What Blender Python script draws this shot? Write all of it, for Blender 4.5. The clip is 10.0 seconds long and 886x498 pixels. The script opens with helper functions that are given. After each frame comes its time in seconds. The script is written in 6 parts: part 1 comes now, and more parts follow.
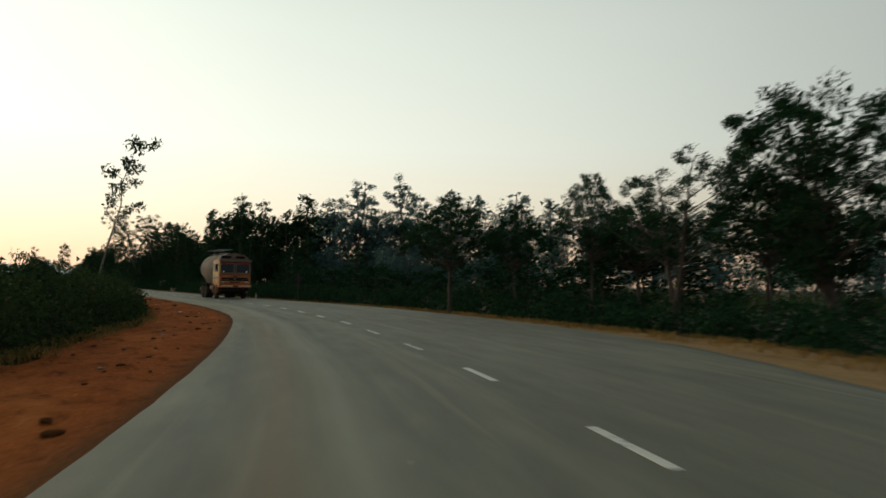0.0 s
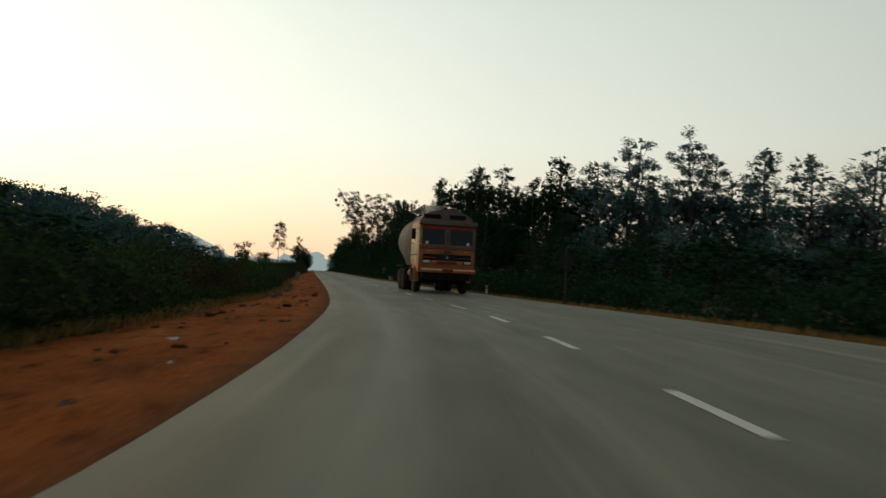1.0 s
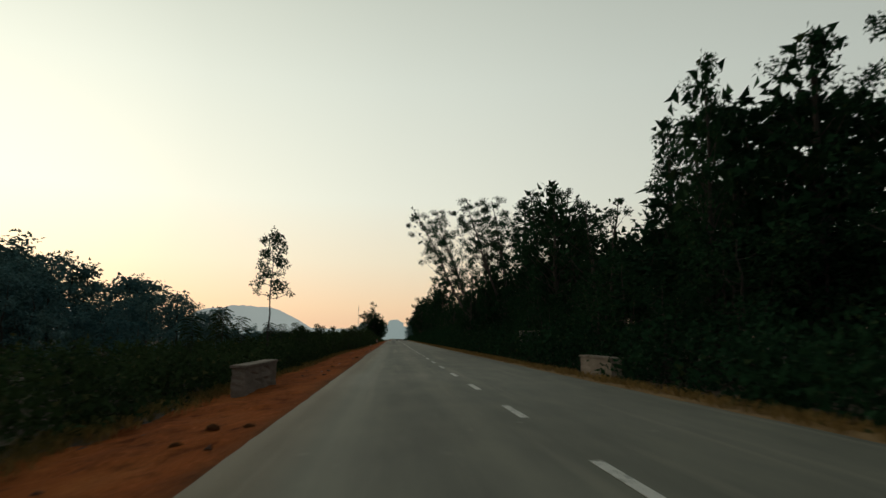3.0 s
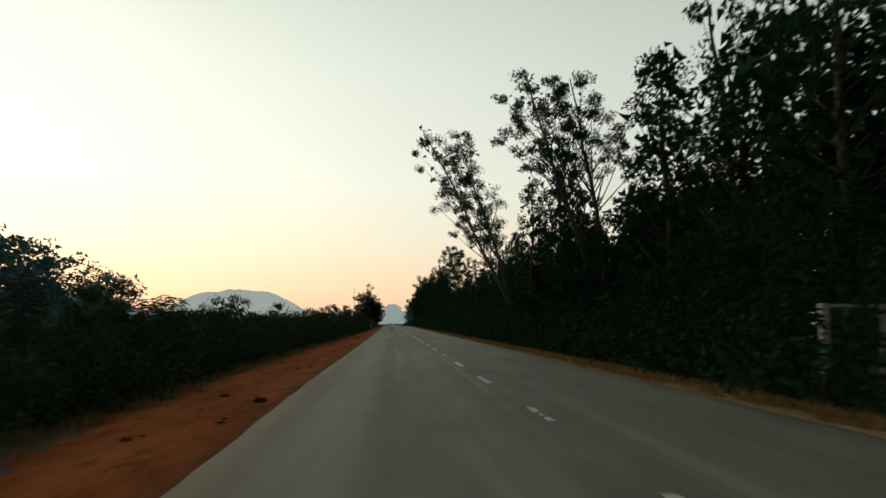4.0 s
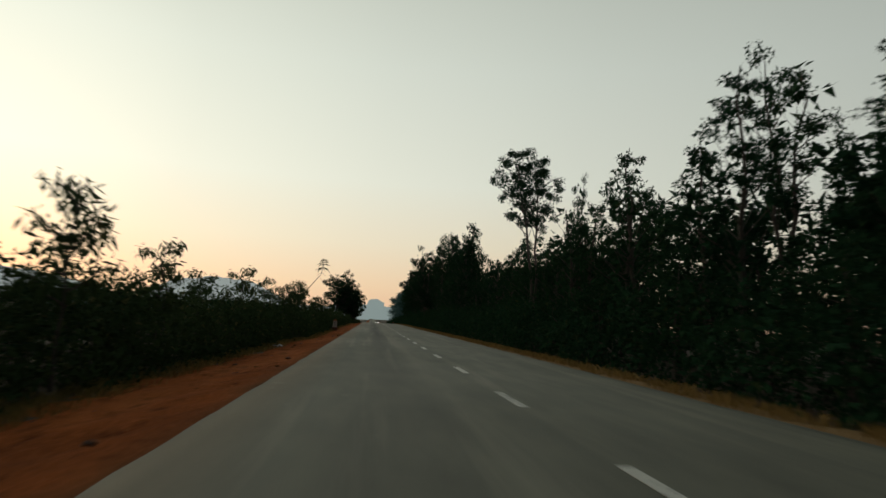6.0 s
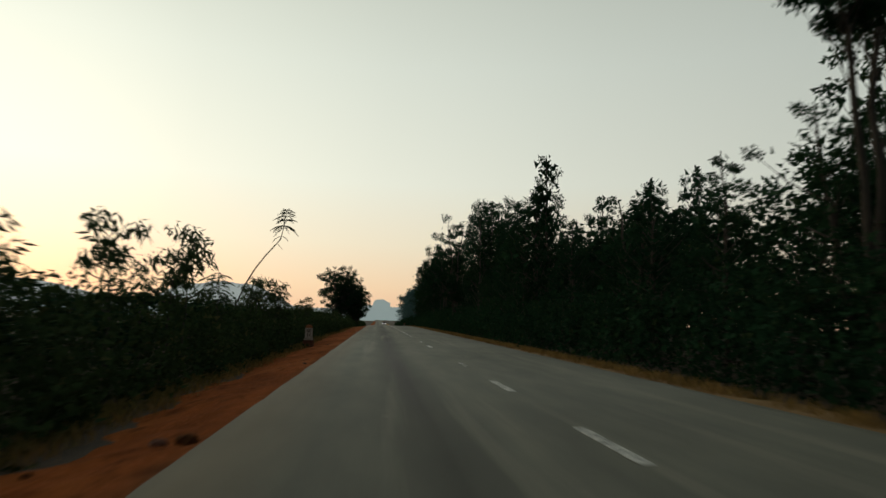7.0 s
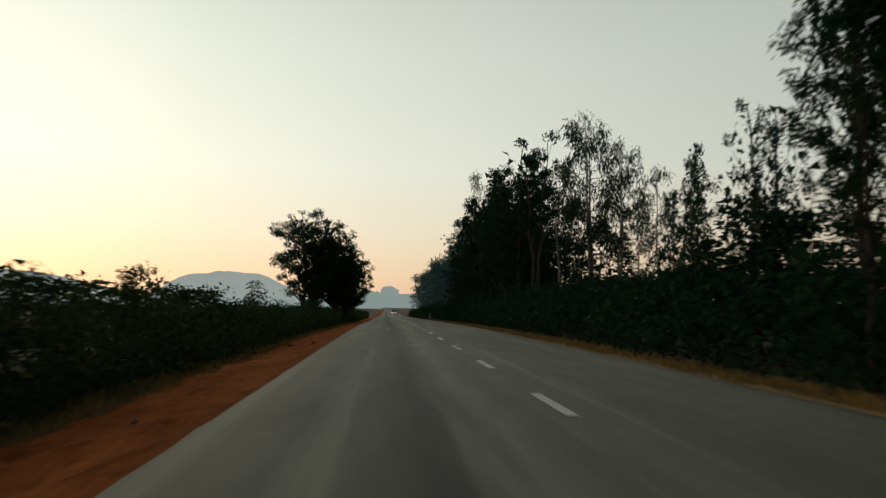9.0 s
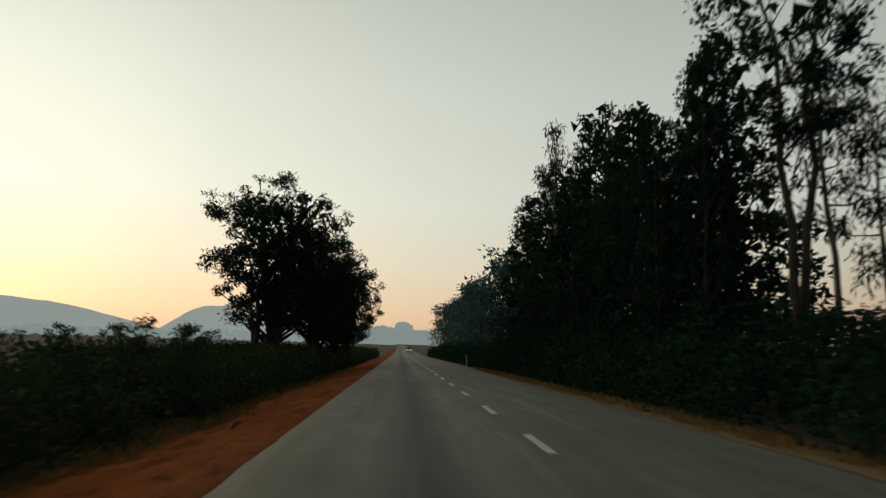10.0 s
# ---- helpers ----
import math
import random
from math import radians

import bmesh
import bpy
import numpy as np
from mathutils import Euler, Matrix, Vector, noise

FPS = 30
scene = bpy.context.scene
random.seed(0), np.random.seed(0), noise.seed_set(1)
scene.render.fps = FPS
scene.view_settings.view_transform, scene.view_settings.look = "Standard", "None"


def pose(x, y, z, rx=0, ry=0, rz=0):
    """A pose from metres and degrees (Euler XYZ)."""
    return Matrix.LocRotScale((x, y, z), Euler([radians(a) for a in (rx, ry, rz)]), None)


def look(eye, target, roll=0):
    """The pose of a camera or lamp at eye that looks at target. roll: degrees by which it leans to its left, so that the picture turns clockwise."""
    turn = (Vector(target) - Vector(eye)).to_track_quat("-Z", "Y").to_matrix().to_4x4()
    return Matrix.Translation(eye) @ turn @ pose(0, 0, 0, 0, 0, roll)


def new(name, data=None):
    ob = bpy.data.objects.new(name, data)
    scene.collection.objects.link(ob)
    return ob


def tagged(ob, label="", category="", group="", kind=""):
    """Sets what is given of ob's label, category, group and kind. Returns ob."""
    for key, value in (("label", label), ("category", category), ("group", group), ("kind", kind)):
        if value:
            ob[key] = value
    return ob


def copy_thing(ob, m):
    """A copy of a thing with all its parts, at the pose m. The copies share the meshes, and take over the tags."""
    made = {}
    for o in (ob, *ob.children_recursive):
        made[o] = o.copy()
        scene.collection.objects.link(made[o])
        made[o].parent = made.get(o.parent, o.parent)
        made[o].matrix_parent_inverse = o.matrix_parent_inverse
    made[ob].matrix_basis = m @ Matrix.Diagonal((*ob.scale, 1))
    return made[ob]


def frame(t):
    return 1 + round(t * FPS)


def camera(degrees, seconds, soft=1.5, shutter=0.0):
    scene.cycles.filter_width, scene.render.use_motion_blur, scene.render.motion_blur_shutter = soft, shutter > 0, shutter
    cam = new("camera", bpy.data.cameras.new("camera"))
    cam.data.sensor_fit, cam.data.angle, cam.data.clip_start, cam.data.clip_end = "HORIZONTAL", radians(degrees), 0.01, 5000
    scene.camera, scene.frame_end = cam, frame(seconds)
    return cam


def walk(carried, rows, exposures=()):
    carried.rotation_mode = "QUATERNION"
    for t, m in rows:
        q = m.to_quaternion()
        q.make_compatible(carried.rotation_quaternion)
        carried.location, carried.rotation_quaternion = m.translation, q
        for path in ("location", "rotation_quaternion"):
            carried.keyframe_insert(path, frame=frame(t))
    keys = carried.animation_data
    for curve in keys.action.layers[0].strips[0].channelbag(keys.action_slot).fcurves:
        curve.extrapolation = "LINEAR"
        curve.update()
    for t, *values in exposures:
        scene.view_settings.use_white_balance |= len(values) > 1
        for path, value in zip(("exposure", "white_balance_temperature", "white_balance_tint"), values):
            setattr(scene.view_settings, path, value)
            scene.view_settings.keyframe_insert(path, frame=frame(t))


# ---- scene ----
# ---------------------------------------------------------------- camera
cam = camera(67.4, 10.0, soft=1.45, shutter=0.16)
PATH = [
    (0, (-11.936, -2.099, 1.362), (-10.891, -0.398, 1.47), 0.8),
    (0.5, (-7.212, 10.368, 1.159), (-6.47, 12.225, 1.157), 0.2),
    (1, (-3.851, 24.111, 0.836), (-3.467, 26.072, 0.913), 2.7),
    (1.5, (-2.902, 36.777, 0.865), (-2.727, 38.754, 1.112), 4.2),
    (2, (-2.38, 49.395, 0.961), (-2.293, 51.37, 1.26), 2.6),
    (2.2, (-2.129, 55.390, 0.945), (-2.033, 57.365, 1.243), 1.4),
    (3.3, (-1.675, 85.330, 1.036), (-1.519, 87.309, 1.283), 0.2),
    (3.5, (-1.676, 91.323, 1.01), (-1.516, 93.303, 1.25), 0.4),
    (4, (-1.74, 105.40, 1.061), (-1.583, 107.382, 1.279), 0.2),
    (4.5, (-1.694, 119.743, 1.08), (-1.472, 121.725, 1.24), -0.7),
    (5, (-1.661, 134.238, 1.02), (-1.451, 136.221, 1.181), -2.5),
    (5.2, (-1.6, 140.131, 0.955), (-1.41, 142.116, 1.115), -1.9),
    (6.3, (-1.801, 172.441, 0.877), (-1.588, 174.414, 1.126), 3.7),
    (6.5, (-1.813, 178.413, 0.827), (-1.607, 180.385, 1.09), 3.3),
    (7, (-1.837, 193.562, 0.937), (-1.648, 195.542, 1.149), 1.5),
    (7.5, (-1.865, 208.528, 1.094), (-1.678, 210.504, 1.344), 1.3),
    (8, (-1.79, 224.794, 1.02), (-1.675, 226.781, 1.221), 1.5),
    (8.5, (-1.673, 240.303, 1.002), (-1.516, 242.289, 1.185), 0.7),
    (9, (-1.665, 255.17, 0.957), (-1.496, 257.155, 1.129), 0.6),
    (9.5, (-1.68, 269.95, 1.02), (-1.583, 271.926, 1.313), 4.0),
    (10, (-1.72, 285.06, 1.045), (-1.6, 287.037, 1.326), 1.7),
]
walk(cam, [(t, look(eye, target, roll)) for t, eye, target, roll in PATH], exposures=[
    (0.0, 0.36), (0.5, 0.34), (1.0, 0.16), (1.5, -0.28), (2.0, -0.42), (3.5, -0.02), (4.0, 0.02), (4.5, 0.05), (5.0, 0.0), (6.5, -0.27),
    (7.0, -0.15), (7.5, -0.27), (8.0, -0.3), (8.5, -0.1), (9.0, -0.15), (9.5, -0.45), (10.0, -0.28)])

# ---------------------------------------------------------------- sky and sun
SUN_AZ, SUN_EL = 38.0, 3.0      # degrees to the left of +y, above the horizon
world = bpy.data.worlds.new("dawn_sky")
scene.world = world
world.use_nodes = True
wn, wl = world.node_tree.nodes, world.node_tree.links
wn.clear()


def wnode(kind):
    return wn.new(kind)


sky = wnode("ShaderNodeTexSky")
sky.sky_type, sky.sun_disc = "NISHITA", False
sky.sun_elevation, sky.sun_rotation = radians(SUN_EL), radians(-SUN_AZ)
sky.air_density, sky.dust_density, sky.ozone_density = 1.0, 2.0, 1.0
place = wnode("ShaderNodeTexCoord")
split = wnode("ShaderNodeSeparateXYZ")
wl.new(place.outputs["Generated"], split.inputs[0])
height_ramp = wnode("ShaderNodeValToRGB")
wl.new(split.outputs["Z"], height_ramp.inputs[0])
els = height_ramp.color_ramp.elements
els[0].position, els[0].color = 0.0, (0.82, 0.52, 0.345, 1)
els[1].position, els[1].color = 1.0, (0.15, 0.17, 0.17, 1)
for p, c in ((0.045, (0.85, 0.62, 0.425, 1)), (0.11, (0.81, 0.715, 0.56, 1)), (0.20, (0.765, 0.765, 0.67, 1)),
             (0.36, (0.66, 0.685, 0.615, 1)), (0.55, (0.485, 0.51, 0.45, 1)), (0.75, (0.22, 0.24, 0.24, 1))):
    e = els.new(p)
    e.color = c
toward = wnode("ShaderNodeVectorMath")
toward.operation = "DOT_PRODUCT"
wl.new(place.outputs["Generated"], toward.inputs[0])
toward.inputs[1].default_value = (-math.sin(radians(SUN_AZ)) * 0.96, math.cos(radians(SUN_AZ)) * 0.96, 0.28)
half = wnode("ShaderNodeMath")
half.operation = "MULTIPLY_ADD"
half.inputs[1].default_value, half.inputs[2].default_value = 0.5, 0.5
wl.new(toward.outputs["Value"], half.inputs[0])
glow_ramp = wnode("ShaderNodeValToRGB")
wl.new(half.outputs[0], glow_ramp.inputs[0])
glow_ramp.color_ramp.interpolation = "B_SPLINE"
els = glow_ramp.color_ramp.elements
els[0].position, els[0].color = 0.0, (0.080, 0.090, 0.100, 1)
els[1].position, els[1].color = 1.0, (0.54, 0.54, 0.51, 1)
for p, c in ((0.3, (0.112, 0.120, 0.128, 1)), (0.5, (0.207, 0.217, 0.220, 1)), (0.65, (0.267, 0.277, 0.277, 1)), (0.8, (0.325, 0.335, 0.330, 1)),
             (0.9, (0.385, 0.392, 0.382, 1)), (0.965, (0.445, 0.45, 0.43, 1))):
    e = els.new(p)
    e.color = c
# away from the dawn the sky near the horizon is a dull blue
west_ramp = wnode("ShaderNodeValToRGB")
wl.new(split.outputs["Z"], west_ramp.inputs[0])
els = west_ramp.color_ramp.elements
els[0].position, els[0].color = 0.0, (0.52, 0.62, 0.66, 1)
els[1].position, els[1].color = 1.0, (0.15, 0.17, 0.17, 1)
for p, c in ((0.2, (0.58, 0.69, 0.71, 1)), (0.45, (0.54, 0.60, 0.58, 1)), (0.75, (0.22, 0.24, 0.24, 1))):
    e = els.new(p)
    e.color = c
side_ramp = wnode("ShaderNodeValToRGB")
wl.new(half.outputs[0], side_ramp.inputs[0])
side_ramp.color_ramp.interpolation = "EASE"
side_ramp.color_ramp.elements[0].position, side_ramp.color_ramp.elements[1].position = 0.28, 0.46
sides = wnode("ShaderNodeMix")
sides.data_type = "RGBA"
wl.new(side_ramp.outputs[0], sides.inputs[0])
wl.new(west_ramp.outputs[0], sides.inputs[6])
wl.new(height_ramp.outputs[0], sides.inputs[7])
haze = wnode("ShaderNodeMix")
haze.data_type, haze.blend_type = "RGBA", "MULTIPLY"
haze.inputs[0].default_value = 1.0
wl.new(sides.outputs[2], haze.inputs[6])
wl.new(glow_ramp.outputs[0], haze.inputs[7])
sky_bg = wnode("ShaderNodeBackground")
sky_bg.inputs[1].default_value = 0.02
haze_bg = wnode("ShaderNodeBackground")
haze_bg.inputs[1].default_value = 2.9
both = wnode("ShaderNodeAddShader")
world_out = wnode("ShaderNodeOutputWorld")
wl.new(sky.outputs[0], sky_bg.inputs[0])
wl.new(haze.outputs[2], haze_bg.inputs[0])
wl.new(sky_bg.outputs[0], both.inputs[0])
wl.new(haze_bg.outputs[0], both.inputs[1])
wl.new(both.outputs[0], world_out.inputs[0])

sun = new("sun", bpy.data.lights.new("sun", "SUN"))
sun.data.energy, sun.data.angle, sun.data.color = 0.3, radians(12), (1.0, 0.78, 0.55)
sun.matrix_world = look((-math.sin(radians(SUN_AZ)) * 100, math.cos(radians(SUN_AZ)) * 100, math.sin(radians(SUN_EL + 3)) * 100), (0, 0, 0))


# ---------------------------------------------------------------- materials
def material(name, rough=0.8, metal=0.0, spec=0.4):
    m = bpy.data.materials.new(name)
    m.use_nodes = True
    b = m.node_tree.nodes["Principled BSDF"]
    b.inputs["Roughness"].default_value = rough
    b.inputs["Metallic"].default_value = metal
    b.inputs["Specular IOR Level"].default_value = spec
    return m, m.node_tree.nodes, m.node_tree.links, b


def noise_node(nodes, links, scale, detail=4.0, stretch=None, coords="Object"):
    tc = nodes.new("ShaderNodeTexCoord")
    tex = nodes.new("ShaderNodeTexNoise")
    tex.inputs["Scale"].default_value, tex.inputs["Detail"].default_value = scale, detail
    if stretch:
        mp = nodes.new("ShaderNodeMapping")
        mp.inputs["Scale"].default_value = stretch
        links.new(tc.outputs[coords], mp.inputs[0])
        links.new(mp.outputs[0], tex.inputs["Vector"])
    else:
        links.new(tc.outputs[coords], tex.inputs["Vector"])
    return tex.outputs["Fac"]


def ramp(nodes, links, value, stops):
    r = nodes.new("ShaderNodeValToRGB")
    e = r.color_ramp.elements
    e[0].position, e[0].color = stops[0][0], (*stops[0][1], 1)
    e[1].position, e[1].color = stops[-1][0], (*stops[-1][1], 1)
    for p, c in stops[1:-1]:
        e.new(p).color = (*c, 1)
    links.new(value, r.inputs[0])
    return r.outputs[0]


def mix(nodes, links, factor, a, b, blend="MIX"):
    n = nodes.new("ShaderNodeMix")
    n.data_type, n.blend_type = "RGBA", blend
    for socket, value in ((n.inputs[0], factor), (n.inputs[6], a), (n.inputs[7], b)):
        if isinstance(value, (int, float)):
            socket.default_value = value
        elif isinstance(value, tuple):
            socket.default_value = (*value, 1)
        else:
            links.new(value, socket)
    return n.outputs[2]


def relief(nodes, links, bsdf, value, strength, distance):
    b = nodes.new("ShaderNodeBump")
    b.inputs["Strength"].default_value, b.inputs["Distance"].default_value = strength, distance
    links.new(value, b.inputs["Height"])
    links.new(b.outputs[0], bsdf.inputs["Normal"])


def two_scale(name, dark, light, fine=30.0, coarse=1.2, rough=0.8, metal=0.0, spec=0.35, bump=0.3, depth=0.01, stretch=None):
    m, n, l, b = material(name, rough, metal, spec)
    big = noise_node(n, l, coarse, 3.0, stretch)
    small = noise_node(n, l, fine, 4.0, stretch)
    both_tone = mix(n, l, 0.45, ramp(n, l, big, [(0.3, dark), (0.7, light)]), ramp(n, l, small, [(0.3, dark), (0.7, light)]))
    l.new(both_tone, b.inputs["Base Color"])
    relief(n, l, b, small, bump, depth)
    return m


def leaf_material(name, dark, mid, dry, through_light=0.18):
    m, n, l, b = material(name, 0.9, 0.0, 0.03)
    geo = n.new("ShaderNodeNewGeometry")
    info = n.new("ShaderNodeObjectInfo")
    tone = ramp(n, l, geo.outputs["Random Per Island"], [(0.0, dark), (0.6, mid), (0.93, mid), (1.0, dry)])
    shift = ramp(n, l, info.outputs["Random"], [(0.0, (0.75, 0.85, 0.8)), (1.0, (1.2, 1.1, 0.95))])
    patch = ramp(n, l, noise_node(n, l, 0.5, 2.0), [(0.3, (0.75, 0.8, 0.8)), (0.7, (1.15, 1.1, 1.0))])
    tone = mix(n, l, 1.0, mix(n, l, 1.0, tone, shift, "MULTIPLY"), patch, "MULTIPLY")
    l.new(tone, b.inputs["Base Color"])
    t = n.new("ShaderNodeBsdfTranslucent")
    l.new(tone, t.inputs[0])
    s = n.new("ShaderNodeMixShader")
    s.inputs[0].default_value = through_light
    l.new(b.outputs[0], s.inputs[1])
    l.new(t.outputs[0], s.inputs[2])
    l.new(s.outputs[0], n["Material Output"].inputs[0])
    return m


LEAF = leaf_material("forest_leaf", (0.010, 0.030, 0.017), (0.019, 0.052, 0.027), (0.045, 0.066, 0.030), 0.16)
LEAF_GUM = leaf_material("gum_leaf", (0.013, 0.029, 0.018), (0.028, 0.050, 0.029), (0.06, 0.06, 0.034), 0.15)
# the pale blue of distance haze is put into this leaf colour
LEAF_HAZED = leaf_material("glaucous_leaf", (0.065, 0.125, 0.14), (0.10, 0.18, 0.20), (0.12, 0.18, 0.18), 0.12)
LEAF_SCRUB = leaf_material("scrub_leaf", (0.027, 0.045, 0.021), (0.048, 0.076, 0.033), (0.13, 0.12, 0.056), 0.22)
LEAF_RUST = leaf_material("rust_leaf", (0.05, 0.020, 0.014), (0.11, 0.045, 0.030), (0.16, 0.09, 0.05), 0.2)
OLIVE_GRASS = leaf_material("olive_grass", (0.09, 0.08, 0.028), (0.20, 0.155, 0.06), (0.36, 0.25, 0.11), 0.2)
GRASS = leaf_material("dry_grass", (0.14, 0.09, 0.035), (0.26, 0.17, 0.07), (0.36, 0.26, 0.13), 0.2)
BARK = two_scale("bark", (0.022, 0.018, 0.014), (0.075, 0.06, 0.046), 18, 3, 0.9, bump=0.6, depth=0.02, stretch=(1, 1, 0.25))
BARK_PALE = two_scale("pale_bark", (0.06, 0.048, 0.038), (0.18, 0.15, 0.12), 14, 2, 0.85, bump=0.4, depth=0.01, stretch=(1, 1, 0.3))
SOIL = two_scale("forest_soil", (0.035, 0.026, 0.016), (0.09, 0.062, 0.036), 9, 0.25, 0.95, bump=0.6, depth=0.05)


def red_soil():
    m, n, l, b = material("red_soil", 1.0, 0.0, 0.03)
    big = noise_node(n, l, 0.7, 4.0, (1.0, 0.35, 1.0))
    lumps = noise_node(n, l, 3.2, 5.0, (1.0, 0.6, 1.0))
    small = noise_node(n, l, 16.0, 6.0)
    tone = ramp(n, l, big, [(0.28, (0.115, 0.032, 0.007)), (0.5, (0.27, 0.074, 0.014)), (0.75, (0.41, 0.14, 0.034))])
    tone = mix(n, l, 0.5, tone, ramp(n, l, small, [(0.3, (0.10, 0.027, 0.009)), (0.6, (0.27, 0.072, 0.020)), (0.82, (0.45, 0.19, 0.08))]))
    tone = mix(n, l, 0.75, tone, ramp(n, l, lumps, [(0.30, (0.42, 0.38, 0.36)), (0.45, (1.07, 1.05, 1.03)), (0.62, (1.25, 1.23, 1.2)), (0.75, (1.6, 1.62, 1.68))]), "MULTIPLY")
    # dust and tar crumbs washed off the asphalt, thickest beside it
    side = n.new("ShaderNodeSeparateXYZ")
    where = n.new("ShaderNodeUVMap")
    where.uv_map = "verge"
    l.new(where.outputs["UV"], side.inputs[0])
    near = n.new("ShaderNodeMath")
    near.operation = "MULTIPLY_ADD"
    near.inputs[1].default_value = -0.4
    l.new(big, near.inputs[0])
    l.new(side.outputs["X"], near.inputs[2])
    grime = ramp(n, l, near.outputs[0], [(0.0, (0.75, 0.75, 0.75)), (0.16, (0.3, 0.3, 0.3)), (0.45, (0.0, 0.0, 0.0))])
    tone = mix(n, l, grime, tone, (0.075, 0.042, 0.02))
    l.new(tone, b.inputs["Base Color"])
    height = mix(n, l, 0.5, small, lumps)
    relief(n, l, b, height, 0.9, 0.07)
    return m


def ochre_soil():
    m, n, l, b = material("ochre_verge_soil", 0.95, 0.0, 0.15)
    big = noise_node(n, l, 0.6, 4.0, (1.0, 0.4, 1.0))
    small = noise_node(n, l, 14.0, 6.0)
    tone = ramp(n, l, big, [(0.3, (0.20, 0.105, 0.040)), (0.55, (0.36, 0.215, 0.085)), (0.75, (0.27, 0.12, 0.055))])
    tone = mix(n, l, 0.5, tone, ramp(n, l, small, [(0.3, (0.12, 0.07, 0.03)), (0.7, (0.40, 0.26, 0.12))]))
    l.new(tone, b.inputs["Base Color"])
    relief(n, l, b, small, 0.7, 0.04)
    return m


def asphalt():
    m, n, l, b = material("worn_asphalt", 0.85, 0.0, 0.34)
    streak = noise_node(n, l, 1.0, 3.0, (1.6, 0.03, 1.0), "UV")
    patches = noise_node(n, l, 0.22, 5.0, (1.0, 0.45, 1.0), "UV")
    grain = noise_node(n, l, 85.0, 3.0)
    tone = ramp(n, l, streak, [(0.3, (0.118, 0.121, 0.099)), (0.5, (0.157, 0.161, 0.130)), (0.7, (0.207, 0.210, 0.170))])
    tone = mix(n, l, 0.4, tone, ramp(n, l, patches, [(0.3, (0.108, 0.111, 0.091)), (0.55, (0.166, 0.169, 0.136)), (0.74, (0.227, 0.228, 0.183))]))
    tone = mix(n, l, 0.3, tone, ramp(n, l, grain, [(0.3, (0.072, 0.075, 0.065)), (0.7, (0.241, 0.240, 0.203))]))
    mottle = noise_node(n, l, 2.6, 6.0, (1.0, 0.22, 1.0), "UV")
    tone = mix(n, l, 0.45, tone, ramp(n, l, mottle, [(0.3, (0.62, 0.62, 0.62)), (0.5, (0.98, 0.98, 0.97)), (0.7, (1.42, 1.4, 1.34))]), "MULTIPLY")
    # pale worn wheel track on the first stretch, dark drip line further on
    tc, cut = n.new("ShaderNodeTexCoord"), n.new("ShaderNodeSeparateXYZ")
    l.new(tc.outputs["UV"], cut.inputs[0])

    def maths(kind, a, v):
        q = n.new("ShaderNodeMath")
        q.operation = kind
        l.new(a, q.inputs[0])
        if isinstance(v, (int, float)):
            q.inputs[1].default_value = v
        else:
            l.new(v, q.inputs[1])
        return q.outputs[0]

    def band(x, half, y0, y1, up):
        near = maths("ABSOLUTE", maths("ADD", maths("ADD", cut.outputs["X"], -x), maths("MULTIPLY", maths("ADD", patches, -0.5), 0.5)), 0)
        across = ramp(n, l, maths("DIVIDE", near, half), [(0.0, (1, 1, 1)), (0.4, (0.7, 0.7, 0.7)), (1.0, (0, 0, 0))])
        stops = [(0.0, (0, 0, 0)), (1.0, (1, 1, 1))] if up else [(0.0, (1, 1, 1)), (1.0, (0, 0, 0))]
        along = ramp(n, l, maths("DIVIDE", maths("ADD", cut.outputs["Y"], -y0), y1 - y0), stops)
        return maths("MULTIPLY", maths("MULTIPLY", across, along), ramp(n, l, streak, [(0.25, (0.45,) * 3), (0.6, (1, 1, 1))]))

    tone = mix(n, l, maths("MULTIPLY", band(-1.37, 0.55, 165.0, 205.0, True), 0.95), tone, (0.030, 0.029, 0.025))
    tone = mix(n, l, maths("MULTIPLY", band(-2.3, 0.5, 130.0, 185.0, False), 0.62), tone, (0.32, 0.31, 0.265))
    tone = mix(n, l, maths("MULTIPLY", band(1.6, 0.8, 130.0, 185.0, False), 0.25), tone, (0.23, 0.222, 0.195))
    tone = mix(n, l, maths("MULTIPLY", band(-2.95, 0.6, -100.0, -60.0, True), 0.5), tone, (0.27, 0.19, 0.115))
    tone = mix(n, l, maths("MULTIPLY", band(-0.75, 0.35, -100.0, -60.0, True), 0.22), tone, (0.30, 0.29, 0.24))
    turned = n.new("ShaderNodeMapping")
    turned.inputs["Rotation"].default_value = (0, 0, radians(7))
    turned.inputs["Scale"].default_value = (2.2, 0.07, 1.0)
    l.new(tc.outputs["UV"], turned.inputs[0])
    scuff = n.new("ShaderNodeTexNoise")
    scuff.inputs["Scale"].default_value, scuff.inputs["Detail"].default_value = 1.0, 5.0
    l.new(turned.outputs[0], scuff.inputs["Vector"])
    tone = mix(n, l, maths("MULTIPLY", ramp(n, l, scuff.outputs["Fac"], [(0.56, (0, 0, 0)), (0.72, (1, 1, 1))]), 0.45), tone, (0.33, 0.315, 0.265))
    specks = ramp(n, l, noise_node(n, l, 2.2, 2.0, (1.0, 1.6, 1.0), "UV"), [(0.73, (0, 0, 0)), (0.755, (1, 1, 1))])
    tone = mix(n, l, maths("MULTIPLY", specks, 0.5), tone, (0.34, 0.33, 0.30))
    tone = mix(n, l, 1.0, tone, (0.86, 0.83, 0.72), "MULTIPLY")
    l.new(tone, b.inputs["Base Color"])
